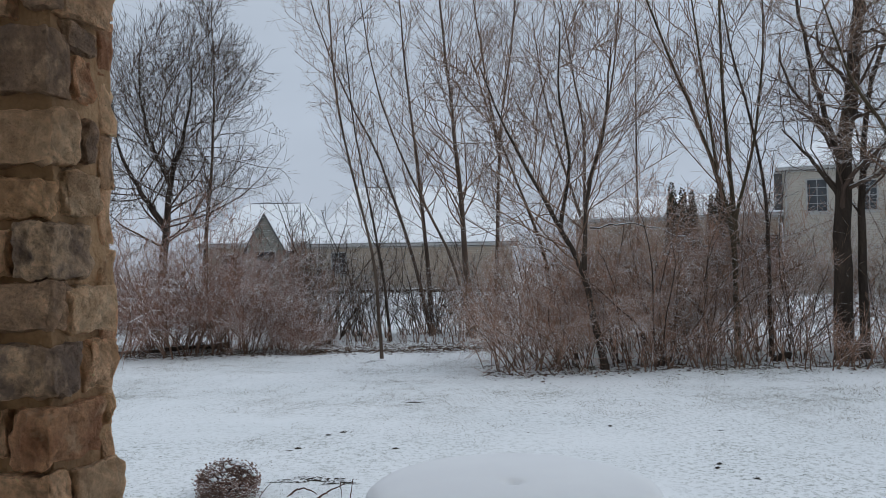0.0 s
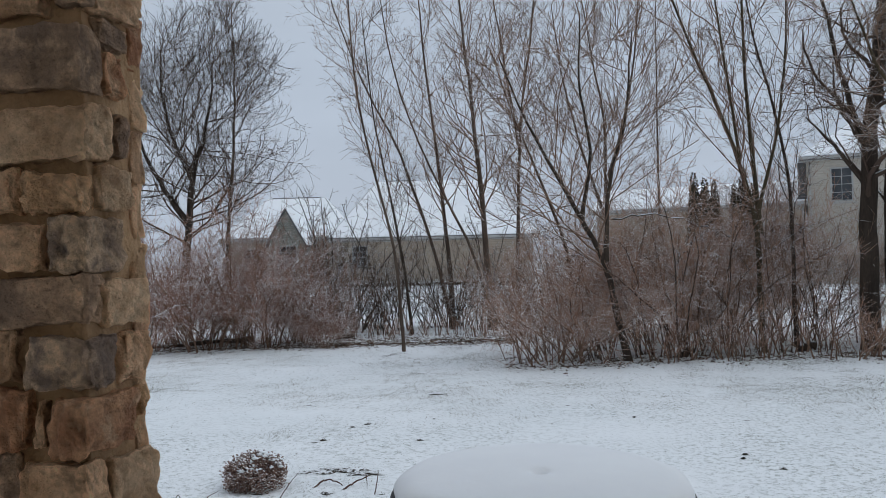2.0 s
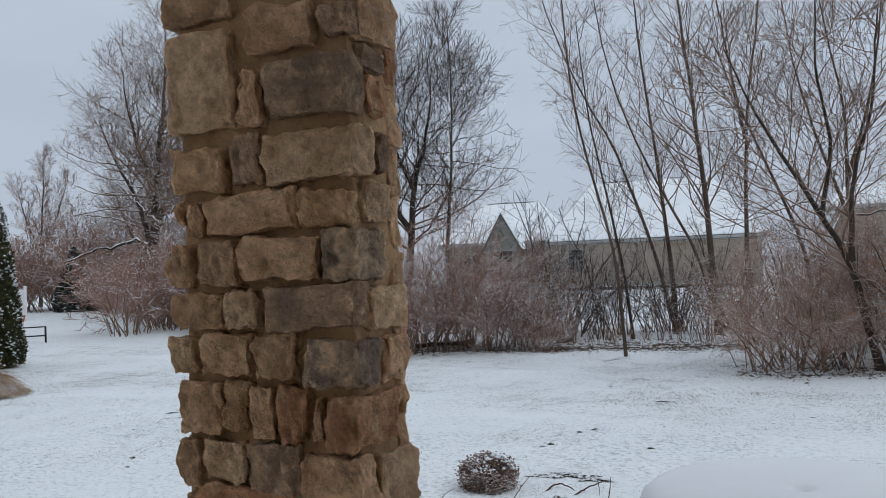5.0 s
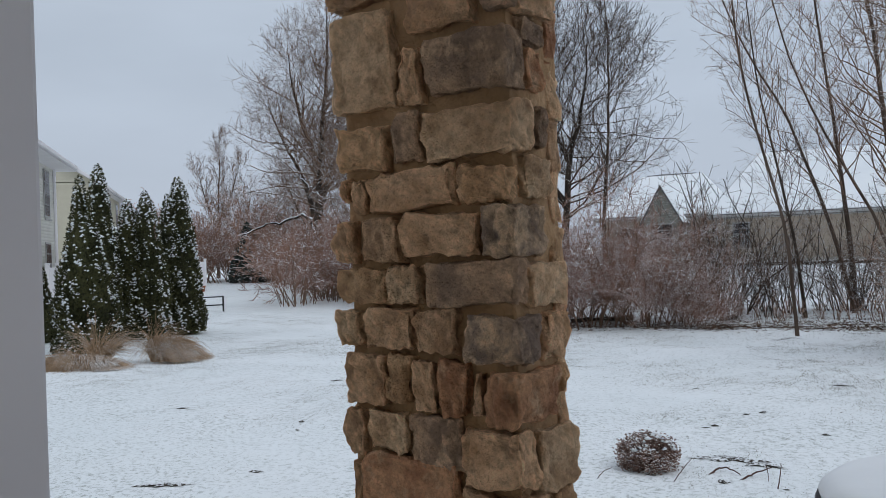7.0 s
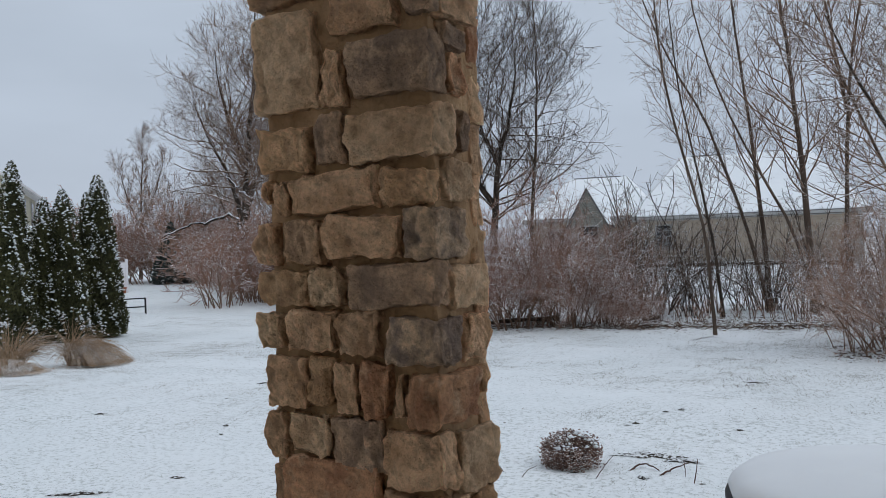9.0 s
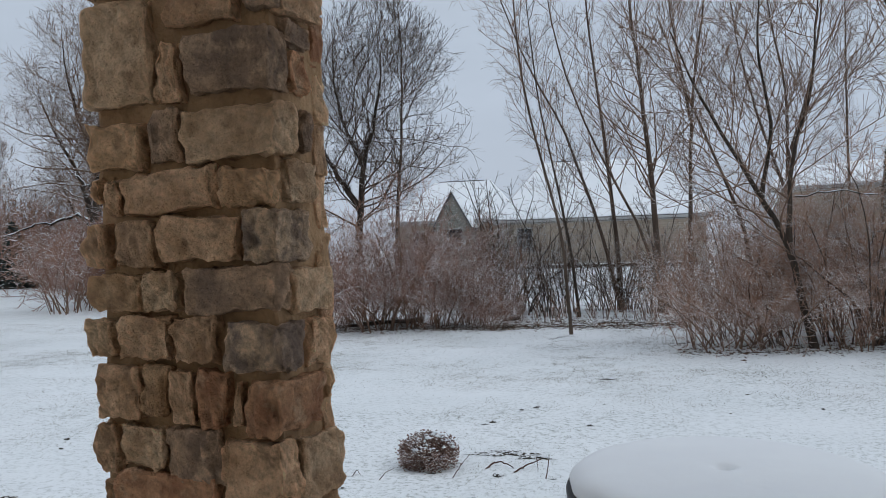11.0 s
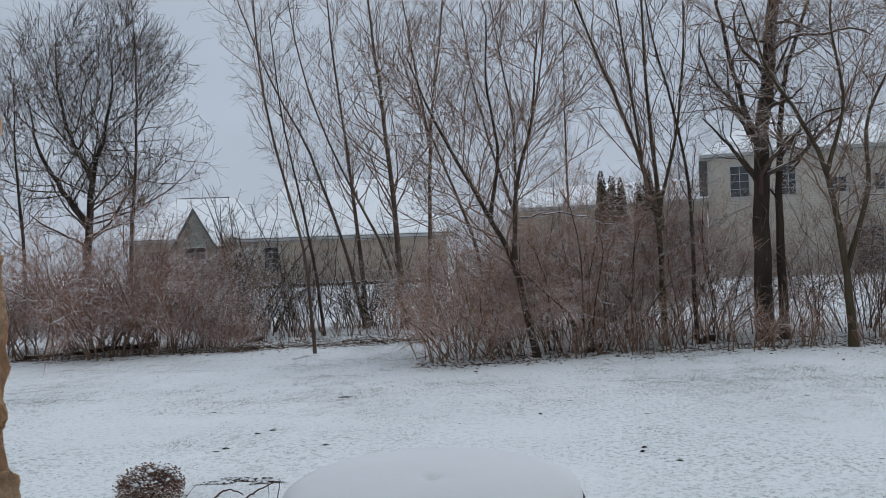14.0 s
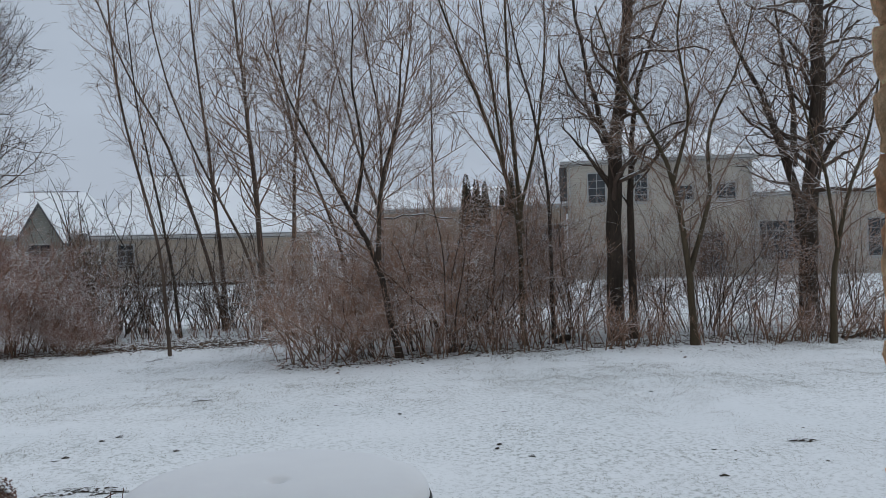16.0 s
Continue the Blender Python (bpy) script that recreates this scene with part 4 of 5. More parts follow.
corner_board = part("corner_board", box_bm(-0.14, 0.08, -1.34, -1.19, 0.0, 3.00, 0.006), M_POST, None)
corner_board.matrix_world = PORCH
tagged(corner_board, "smooth white corner board of the house", "trim", kind="structure")


# ---- patio table under snow ----
def lathe(profile, k=72):
    """Turns a profile of (radius, height) round the upright axis."""
    a = np.arange(k) * 2 * np.pi / k
    n = len(profile)
    p = np.array(profile, float)
    V = np.stack([p[:, 0, None] * np.cos(a), p[:, 0, None] * np.sin(a), np.repeat(p[:, 1, None], k, 1)], -1).reshape(-1, 3)
    i = (np.arange(n - 1)[:, None] * k + np.arange(k)[None]).ravel()
    j = (np.arange(n - 1)[:, None] * k + (np.arange(k)[None] + 1) % k).ravel()
    return V, np.stack([i, j, j + k, i + k], -1)


TX, TY = 0.297, 2.707
TZ = float(ground_z(TX, TY)) - 0.12
table = thing("patio_table", pose(TX, TY, 0.0), "round black metal patio table buried in snow", "table")
put("tabletop", mesh_from("tabletop", *lathe([(0.0, 0.735), (0.46, 0.735), (0.475, 0.728), (0.482, 0.74), (0.484, 0.765), (0.478, 0.778), (0.46, 0.780), (0.0, 0.778)]), M_METAL, True), table)
for i in range(4):
    a = math.radians(45 + 90 * i)
    P = np.array([[[0.40 * math.cos(a), 0.40 * math.sin(a), 0.74], [0.30 * math.cos(a), 0.30 * math.sin(a), 0.42], [0.42 * math.cos(a), 0.42 * math.sin(a), 0.0]]])
    put("leg", mesh_from("leg", *tubes(P, np.full((1, 3), 0.016), 8), M_METAL, True), table)
cap_profile = [(0.0, 0.812), (0.012, 0.813), (0.022, 0.820), (0.032, 0.832), (0.05, 0.837)]
cap_profile += [(r, 0.838 - 0.006 * (r / 0.4) ** 2) for r in np.linspace(0.09, 0.40, 12)]
cap_profile += [(0.43, 0.828), (0.452, 0.818), (0.468, 0.803), (0.476, 0.787), (0.476, 0.781), (0.0, 0.781)]
cv, cf = lathe(cap_profile, 96)
rr = np.hypot(cv[:, 0], cv[:, 1])
wob = 0.004 * np.sin(5 * np.arctan2(cv[:, 1], cv[:, 0]) + 1) + 0.003 * np.sin(13 * np.arctan2(cv[:, 1], cv[:, 0]))
cv[:, :2] *= (1 + wob * (rr > 0.4) / np.maximum(rr, 0.1))[:, None]
cv[:, 2] += 0.0025 * np.sin(9 * cv[:, 0] + 2) * np.sin(8 * cv[:, 1]) * (cv[:, 2] > 0.8)
cap = put("snow_cap", mesh_from("snow_cap", cv, cf, M_SNOWCAP, True), None, m=pose(TX, TY, 0))
tagged(cap, "smooth round cushion of snow lying on the table", "snow")


# ---- near things on the lawn ----
def flower_ball(x, y, r):
    rng = np.random.default_rng(91)
    z = float(ground_z(x, y))
    root = thing("dried_shrub", pose(x, y, z), "round dried flowering shrub with snow on its seed heads", "shrub")
    n = 60
    d = rng.normal(0, 1, (n, 3))
    d[:, 2] = np.abs(d[:, 2]) * 0.9 + 0.15
    d /= np.linalg.norm(d, axis=1, keepdims=True)
    t = np.linspace(0, 1, 5)[None, :, None]
    P = d[:, None] * t * r * np.array([1.0, 1.0, 1.25]) * 0.95
    P[:, :, 2] += 0.0
    put("stool", mesh_from("stool", *tubes(P, np.full((n, 5), 0.004), 4), M_STICK, True), root)
    # many small heads, each a ragged tuft of petals
    m = 900
    d = rng.normal(0, 1, (m, 3))
    d[:, 2] = d[:, 2] * 0.8 + 0.25
    d /= np.linalg.norm(d, axis=1, keepdims=True)
    c = d * r * rng.uniform(0.35, 1.0, (m, 1)) ** 0.4 * np.array([1.04, 1.04, 0.72])
    c[:, 2] = np.maximum(c[:, 2] + 0.72 * r * 0.62, 0.015)
    octa = np.array([(1, 0, 0), (0, 1, 0), (-1, 0, 0), (0, -1, 0), (0, 0, 1), (0, 0, -1)], float)
    tri = np.array([(0, 1, 4), (1, 2, 4), (2, 3, 4), (3, 0, 4), (1, 0, 5), (2, 1, 5), (3, 2, 5), (0, 3, 5)])
    k = m * 4
    o = np.repeat(c, 4, 0) + rng.normal(0, 0.013, (k, 3))
    V = o[:, None] + octa[None] * rng.uniform(0.003, 0.0095, (k, 1, 3)) + rng.normal(0, 0.0018, (k, 6, 3))
    V, F = V.reshape(-1, 3), (tri[None] + np.arange(k)[:, None, None] * 6).reshape(-1, 3)
    put("crown", mesh_from("crown", np.array(V), np.array(F), M_SEED), root)
    # lumps of snow caught on top
    n = 70
    a, q = rng.uniform(0, 2 * np.pi, n), r * 0.75 * np.sqrt(rng.uniform(0, 1, n))
    c = np.stack([q * np.cos(a) + 0.03, q * np.sin(a) - 0.02, r * 1.15 - q ** 2 / r * 0.75 + rng.normal(0, 0.006, n)], -1)
    w = rng.uniform(0.006, 0.030, (n, 1, 1))
    V = c[:, None] + octa[None] * w * np.array([1, 1, 0.5]) * rng.uniform(0.6, 1.3, (n, 6, 1))
    put("snow", mesh_from("snow", V.reshape(-1, 3), (tri[None] + np.arange(n)[:, None, None] * 6).reshape(-1, 3), M_SNOWCAP, True), root, "lumps of snow on the dried heads")["kind"] = "stuff"


flower_ball(-1.255, 5.37, 0.195)


def stick(nodes, r, label="crooked reddish stick half buried in snow"):
    p = np.array(nodes, float)
    t = np.linspace(0, len(p) - 1, 4 * len(p))
    P = np.stack([np.interp(t, np.arange(len(p)), p[:, k]) for k in range(3)], -1)
    P[:, 2] += ground_z(P[:, 0], P[:, 1])
    rng = np.random.default_rng(int(abs(nodes[0][0]) * 1000))
    P += rng.normal(0, r * 0.35, P.shape)
    ob = put("stick", mesh_from("stick", *tubes(P[None], np.linspace(r, r * 0.5, len(t))[None], 7), M_STICK, True))
    tagged(ob, label, "stick", "sticks in the snow")


stick([(-0.88, 5.29, 0.0), (-0.83, 5.40, 0.03), (-0.79, 5.42, 0.038), (-0.72, 5.38, 0.028), (-0.69, 5.36, 0.01)], 0.0065)
stick([(-0.68, 5.28, 0.0), (-0.61, 5.36, 0.03), (-0.52, 5.44, 0.055)], 0.0065)
stick([(-0.462, 5.16, -0.01), (-0.455, 5.24, 0.06), (-0.45, 5.28, 0.12)], 0.004, "thin upright twig stuck in the snow")
stick([(-0.545, 5.44, 0.06), (-0.53, 5.36, 0.03), (-0.525, 5.30, 0.0)], 0.003, "thin forked twig lying in the snow")
stick([(-1.70, 5.05, 0.0), (-1.66, 5.08, 0.05), (-1.63, 5.06, 0.02)], 0.003, "thin dry stalk poking through the snow")
stick([(-1.50, 5.00, 0.0), (-1.46, 5.04, 0.05), (-1.42, 5.10, 0.06)], 0.003, "thin dry stalk poking through the snow")
stick([(-1.05, 5.12, 0.0), (-1.00, 5.18, 0.07), (-0.96, 5.25, 0.12)], 0.003, "thin dry stalk poking through the snow")


def bare_patch(x, y, lx, ly, turn, seed, label="dark patch in the snow, as bare soil and dent shade", lift=0.006):
    """A ragged dark sheet in the snow: soil, mulch, and the shade in dents."""
    rng = np.random.default_rng(seed)
    k, rings = 30, 5
    a = np.arange(k) * 2 * np.pi / k
    edge = 0.7 + 0.35 * np.sin(3 * a + rng.uniform(0, 6)) * rng.uniform(0.2, 1) + 0.2 * np.sin(7 * a + rng.uniform(0, 6)) + rng.uniform(-0.18, 0.18, k)
    c, s = math.cos(math.radians(turn)), math.sin(math.radians(turn))
    pts = []
    for q in range(rings + 1):
        f = q / rings
        px, py = f * edge * np.cos(a) * lx, f * edge * np.sin(a) * ly
        X, Y = x + c * px - s * py, y + s * px + c * py
        Z = ground_z(X, Y) + lumps(X, Y) + lift * (1 - f) + rng.uniform(0, 0.008, k) * (f < 0.95) + 0.003
        pts.append(np.stack([X, Y, Z], -1))
    i = (np.arange(rings)[:, None] * k + np.arange(k)[None]).ravel()
    j = (np.arange(rings)[:, None] * k + (np.arange(k)[None] + 1) % k).ravel()
    ob = put("soil_patch", mesh_from("soil_patch", np.concatenate(pts), np.stack([i, j, j + k, i + k], -1), M_MULCH))
    tagged(ob, label, "soil", "bare patches")


bare_patch(-0.80, 5.76, 0.26, 0.11, 4, 1, "patch of wet mulch melted out of the snow")
bare_patch(-0.58, 5.66, 0.15, 0.06, -6, 2, "patch of wet mulch melted out of the snow")
bare_patch(-0.77, 5.19, 0.045, 0.03, 0, 3)
bare_patch(4.19, 5.13, 0.11, 0.045, -20, 4, "small worn hollow with brown grass")
bare_patch(2.23, 5.52, 0.03, 0.03, 0, 5)
# the next fourteen are dark sheets put in for shaded footprints and dents
bare_patch(-4.05, 3.98, 0.22, 0.05, 25, 6)
bare_patch(-0.73, 7.54, 0.037, 0.035, 10, 21)
bare_patch(-0.86, 7.42, 0.031, 0.021, 0, 22)
bare_patch(-1.03, 6.80, 0.031, 0.021, 20, 23)
bare_patch(-0.23, 6.74, 0.037, 0.021, 10, 24)
bare_patch(1.70, 7.51, 0.022, 0.035, 0, 25)
bare_patch(2.13, 5.94, 0.025, 0.021, 0, 26)
bare_patch(-0.1, 9.58, 0.136, 0.035, 8, 27)
bare_patch(-6.02, 6.2, 0.062, 0.035, 40, 28)
bare_patch(-3.7, 4.45, 0.062, 0.021, 30, 29)
bare_patch(-5.58, 8.27, 0.087, 0.035, 25, 30)
bare_patch(-4.39, 5.93, 0.031, 0.028, 0, 31)
bare_patch(2.07, 5.81, 0.025, 0.017, 10, 32)
bare_patch(3.17, 4.63, 0.037, 0.021, -10, 33)
bare_patch(-0.95, 15.0, 0.42, 0.14, 55, 5)
bare_patch(-0.25, 17.75, 1.05, 0.20, 14, 8)
bare_patch(-5.5, 17.75, 1.1, 0.14, 4, 9)
bare_patch(0.35, 19.0, 0.8, 0.3, 0, 10)


def log(x, y, length, r, turn, z=0.0, label="fallen log dusted with snow"):
    rng = np.random.default_rng(int(abs(x * 100)))
    t = np.linspace(-0.5, 0.5, 14)
    c, s = math.cos(math.radians(turn)), math.sin(math.radians(turn))
    P = np.stack([t * length * c, t * length * s, 0.03 * np.sin(5 * t)], -1)
    P += rng.normal(0, r * 0.08, P.shape)
    R = np.full(14, r) * rng.uniform(0.9, 1.08, 14)
    v, f = tubes(P[None], R[None], 12)
    ends = []
    for e in (0, 13):
        ring = list(range(e * 12, e * 12 + 12))
        ends += [[ring[q], ring[q + 1], ring[11 - q - 1], ring[11 - q]] for q in range(5)]
    ob = put("log", mesh_from("log", v, np.concatenate([f, np.array(ends)]), M_BARK_DARK, True), m=pose(x, y, float(ground_z(x, y)) + r * 0.85 + z))
    tagged(ob, label, "log", "logs at the lawn's edge")


log(-5.6, 17.6, 2.3, 0.05, 28, 0, "long thin log along the lawn's edge")
log(-4.6, 18.2, 0.7, 0.07, -4)
log(-3.3, 19.9, 0.7, 0.10, 8)
log(-2.95, 20.05, 0.5, 0.12, 30)
log(-3.05, 19.8, 0.45, 0.09, -15, 0.17)
log(-2.28, 18.45, 0.35, 0.06, 10)
log(5.6, 12.75, 0.3, 0.06, 10)
log(3.75, 12.9, 0.22, 0.06, 0)
log(9.9, 10.9, 0.9, 0.03, 18, 0.03, "thin fallen branch at the lawn's edge")


# ---- houses ----
def lap_siding(x0, x1, z0, z1, y, mat, parent, top=None, step=0.115, label=""):
    """Lapped boards on a wall that looks towards -y; top(x-half) clips them under a gable."""
    V, F = [], []
    z = z0
    while z < z1 - 0.01:
        zt = min(z + step, z1)
        a, b = (x0, x1) if top is None else top(zt)
        if b - a > 0.05:
            k = len(V)
            V += [(a, y - 0.024, z), (b, y - 0.024, z), (b, y - 0.006, zt), (a, y - 0.006, zt), (a, y, z), (b, y, z)]
            F += [[k, k + 1, k + 2, k + 3], [k + 4, k + 5, k + 1, k]]
        z = zt
    return put("siding", mesh_from("siding", np.array(V), np.array(F), mat), parent, label)


def window(parent, x0, x1, z0, z1, y, cols=2, rows=4, name="window"):
    """A double-hung window: frame, sill, panes behind bars."""
    w = part(name, box_bm(x0 - 0.06, x1 + 0.06, y - 0.05, y - 0.028, z0 - 0.06, z1 + 0.06), M_TRIM, parent, "white-framed window")
    for i in range(cols):
        for j in range(rows):
            a, b = x0 + (x1 - x0) * i / cols, x0 + (x1 - x0) * (i + 1) / cols
            c, d = z0 + (z1 - z0) * j / rows, z0 + (z1 - z0) * (j + 1) / rows
            g = 0.013 if j != rows // 2 else 0.018
            part("pane", box_bm(a + g, b - g, y - 0.058, y - 0.05, c + g, d - g), M_GLASS, w)
    part("sill", box_bm(x0 - 0.13, x1 + 0.13, y - 0.10, y - 0.05, z0 - 0.15, z0 - 0.095), M_TRIM, w)
    return w


def slab(name, quad, thick, mat, parent, label=""):
    """A sloping slab under four corners given anticlockwise from above."""
    bm = bmesh.new()
    t = [bm.verts.new(p) for p in quad]
    b = [bm.verts.new((p[0], p[1], p[2] - thick)) for p in quad]
    bm.faces.new(t)
    bm.faces.new(b[::-1])
    for i in range(len(t)):
        j = (i + 1) % len(t)
        bm.faces.new((t[j], t[i], b[i], b[j]))
    bmesh.ops.recalc_face_normals(bm, faces=bm.faces[:])
    return part(name, bm, mat, parent, label)


def house(m, width, depth, eave, ridge, mat, label, windows=(), hip=0.0, over=0.35, side_windows=(), base=-0.4, snow=True, group="neighbouring houses", trim=M_TRIM):
    """A house whose eaves look towards -y, from x 0 to width, with a snowy roof over lapped siding."""
    root = thing("house", m, label, "house", group)
    part("wall", box_bm(0, width, 0, depth, base, eave), mat, root)
    part("foundation", box_bm(-0.02, width + 0.02, -0.03, depth, base, 0.22), M_CONCRETE, root)
    lap_siding(0, width, 0.22, eave, 0, mat, root)
    mid_y = depth / 2
    a, b = (-over, width + over)
    ra, rb = (a + hip, b - hip) if hip else (a, b)
    cover = M_ROOFSNOW if snow else M_SHINGLE
    slab("roof", [(a, -over, eave - 0.02), (b, -over, eave - 0.02), (rb, mid_y, ridge), (ra, mid_y, ridge)], 0.16, M_SHINGLE if trim is M_TRIM else trim, root)
    slab("roof", [(b, depth + over, eave - 0.02), (a, depth + over, eave - 0.02), (ra, mid_y, ridge), (rb, mid_y, ridge)], 0.16, M_SHINGLE if trim is M_TRIM else trim, root)
    if snow:
        up = 0.06
        slab("roof_snow", [(a + 0.05, -over + 0.06, eave + up), (b - 0.05, -over + 0.06, eave + up), (rb - 0.04, mid_y - 0.09, ridge + up - 0.03), (ra + 0.04, mid_y - 0.09, ridge + up - 0.03)], 0.085, cover, root, "even white snow on the roof")
        slab("roof_snow", [(b - 0.05, depth + over - 0.06, eave + up), (a + 0.05, depth + over - 0.06, eave + up), (ra + 0.04, mid_y + 0.09, ridge + up - 0.03), (rb - 0.04, mid_y + 0.09, ridge + up - 0.03)], 0.085, cover, root, "even white snow on the roof")
    under = eave - 0.1 if hip else eave - 0.19 + over * (ridge - eave) / (mid_y + over)
    for x, hx in ((0, ra), (width, rb)):
        bm = bmesh.new()
        q = [bm.verts.new(p) for p in ((x, 0, under), (x, depth, under), (hx if hip else x, mid_y, ridge - (0.12 if hip else 0.17)))]
        bm.faces.new(q)
        ext = bmesh.ops.extrude_face_region(bm, geom=bm.faces[:])
        for e in ext["geom"]:
            if isinstance(e, bmesh.types.BMVert):
                e.co.x += 0.15 if x == 0 else -0.15
        bmesh.ops.recalc_face_normals(bm, faces=bm.faces[:])
        part("gable", bm, M_ROOFSNOW if hip else mat, root)
        if hip and snow:
            e = a - 0.03 if x == 0 else b + 0.03
            slab("roof_snow", [(e, -over - 0.02, eave + 0.07), (e, depth + over + 0.02, eave + 0.07), (hx, mid_y, ridge + 0.07)], 0.24, cover, root, "even white snow on the roof")
    part("gutter", box_bm(a, b, -over - 0.10, -over, eave - 0.16, eave - 0.03, 0.02), trim, root, "white gutter")
    part("soffit", box_bm(a, b, -over, 0.0, eave - 0.22, eave - 0.19), trim, root)
    for x in (0.12, width - 0.12):
        part("downspout", box_bm(x - 0.04, x + 0.04, -0.12, -0.03, 0.1, eave - 0.2, 0.01), trim, root)
    for x0, x1, z0, z1, c, r in windows:
        window(root, x0, x1, z0, z1, -0.0, c, r)
    return root


# the low house behind the slender trees
low = house(pose(-5.6, 42, 0.42), 10.2, 9, 2.45, 5.75, M_BEIGE, "single-storey beige house with a snowy roof", [(0.9, 1.6, 0.9, 2.0, 2, 4)], hip=2.2)
part("ridge_cap", box_bm(2.4, 4.0, 4.42, 4.58, 5.74, 5.83), M_SHINGLE, low, "dark bare ridge shingles")
part("vent", box_bm(5.6, 5.70, 2.6, 2.70, 4.3, 5.0), M_SHINGLE, low, "dark roof vent")
part("deck", box_bm(0.3, 9.6, -1.6, -0.05, -0.6, 0.12), M_BARK_DARK, low, "low dark wooden deck")
wing = house(pose(-11.6, 43.5, 0.42), 6.2, 8, 2.6, 5.0, M_BEIGE, "low beige wing with a snowy roof", [(1.0, 1.9, 0.9, 2.0, 2, 4)], hip=1.8)
part("ridge_cap", box_bm(1.7, 4.4, 3.92, 4.08, 5.0, 5.08), M_SHINGLE, wing, "dark bare ridge shingles")
# its small front gable
gable = thing("gable_front", pose(-8.05, 41.6, 0.42), "small pointed grey gable front of a house", "house", "neighbouring houses")
bm = bmesh.new()
q = [bm.verts.new(p) for p in ((-0.9, 0, -0.6), (0.9, 0, -0.6), (0.9, 0, 2.3), (0, 0, 3.95), (-0.9, 0, 2.3))]
bm.faces.new(q)
for e in bmesh.ops.extrude_face_region(bm, geom=bm.faces[:])["geom"]:
    if isinstance(e, bmesh.types.BMVert):
        e.co.y += 3.5
bmesh.ops.recalc_face_normals(bm, faces=bm.faces[:])
part("wall", bm, M_GREYSIDE, gable)
lap_siding(-0.9, 0.9, 0, 3.85, 0, M_GREYSIDE, gable, lambda z: (-0.9, 0.9) if z < 2.3 else (-0.9 * (3.95 - z) / 1.65, 0.9 * (3.95 - z) / 1.65))
for s in (-1, 1):
    slab("roof", [(0, -0.25, 4.07), (s * 1.08, -0.25, 2.12), (s * 1.08, 3.5, 2.12), (0, 3.5, 4.07)], 0.12, M_SHINGLE, gable)
    slab("roof_snow", [(0, -0.18, 4.13), (s * 1.05, -0.18, 2.22), (s * 1.05, 3.5, 2.22), (0, 3.5, 4.13)], 0.07, M_ROOFSNOW, gable)
window(gable, -0.5, 0.5, 0.9, 2.1, 0, 2, 4)

# the two-storey house behind the big trees
FAR_HOUSE = pose(17.92, 40, -0.1, 0, 0, -23.8)
tall = house(FAR_HOUSE, 9.4, 9, 6.35, 8.5, M_PALE, "two-storey pale-sided house with a snowy roof", [(1.08, 1.97, 4.15, 5.7, 2, 4), (3.47, 4.13, 4.15, 5.55, 2, 4), (5.64, 6.41, 4.15, 4.88, 2, 2), (7.62, 8.55, 4.15, 4.96, 2, 2), (6.7, 7.93, 0.2, 2.42, 2, 3)], hip=2.6)
# a dark box added for the downspout and the shadow at the corner
part("downspout_shade", box_bm(-0.42, -0.02, 0.5, 1.3, 4.3, 6.15, 0.01), M_SHINGLE, tall, "dark box put in for the downspout and corner shadow")
wing_l = house(FAR_HOUSE @ pose(-10.6, 0.6, 0), 10.5, 8, 4.2, 5.6, M_BEIGE, "low beige wing with a tall window", [(8.55, 10.35, 0.95, 3.1, 4, 4)])
wing_r = house(FAR_HOUSE @ pose(9.45, 0.5, 0), 12, 8.5, 4.4, 6.4, M_PALE, "pale-sided wing with a many-paned window", [(0.34, 2.28, 0.9, 2.92, 6, 4), (5.6, 6.8, 1.0, 2.9, 2, 4), (9.0, 10.2, 1.0, 2.9, 2, 4)])

# houses along the lane beyond the evergreens: their walls run away from the porch
T1 = 42.0
h1 = house(pose(-26.93 + 12 * math.sin(math.radians(T1)), 21.52 - 12 * math.cos(math.radians(T1)), 0.0, 0, 0, 90 + T1), 11.6, 8.5, 5.35, 8.2, M_LIGHT, "two-storey pale house with lapped siding and gutters", [(9.6, 10.5, 3.3, 4.9, 2, 4), (6.6, 7.5, 3.3, 4.9, 2, 4), (9.6, 10.5, 0.9, 2.3, 2, 4), (3.0, 3.9, 3.3, 4.9, 2, 4)], over=0.7, trim=M_WHITE)
h2 = house(pose(-38.3 + 11 * math.sin(math.radians(T1)), 34.98 - 11 * math.cos(math.radians(T1)), 0.0, 0, 0, 90 + T1), 10.6, 9, 5.3, 8.4, M_CREAM, "two-storey cream house with a snowy porch roof", [(8.6, 9.5, 3.2, 4.8, 2, 4), (5.2, 6.1, 3.2, 4.8, 2, 4)], trim=M_WHITE)
slab("porch_roof", [(-2.2, -1.8, 2.7), (1.5, -1.8, 2.7), (1.5, 0.0, 3.7), (-2.2, 0.0, 3.7)], 0.16, M_ROOFSNOW, h2, "snow-covered lean-to roof")


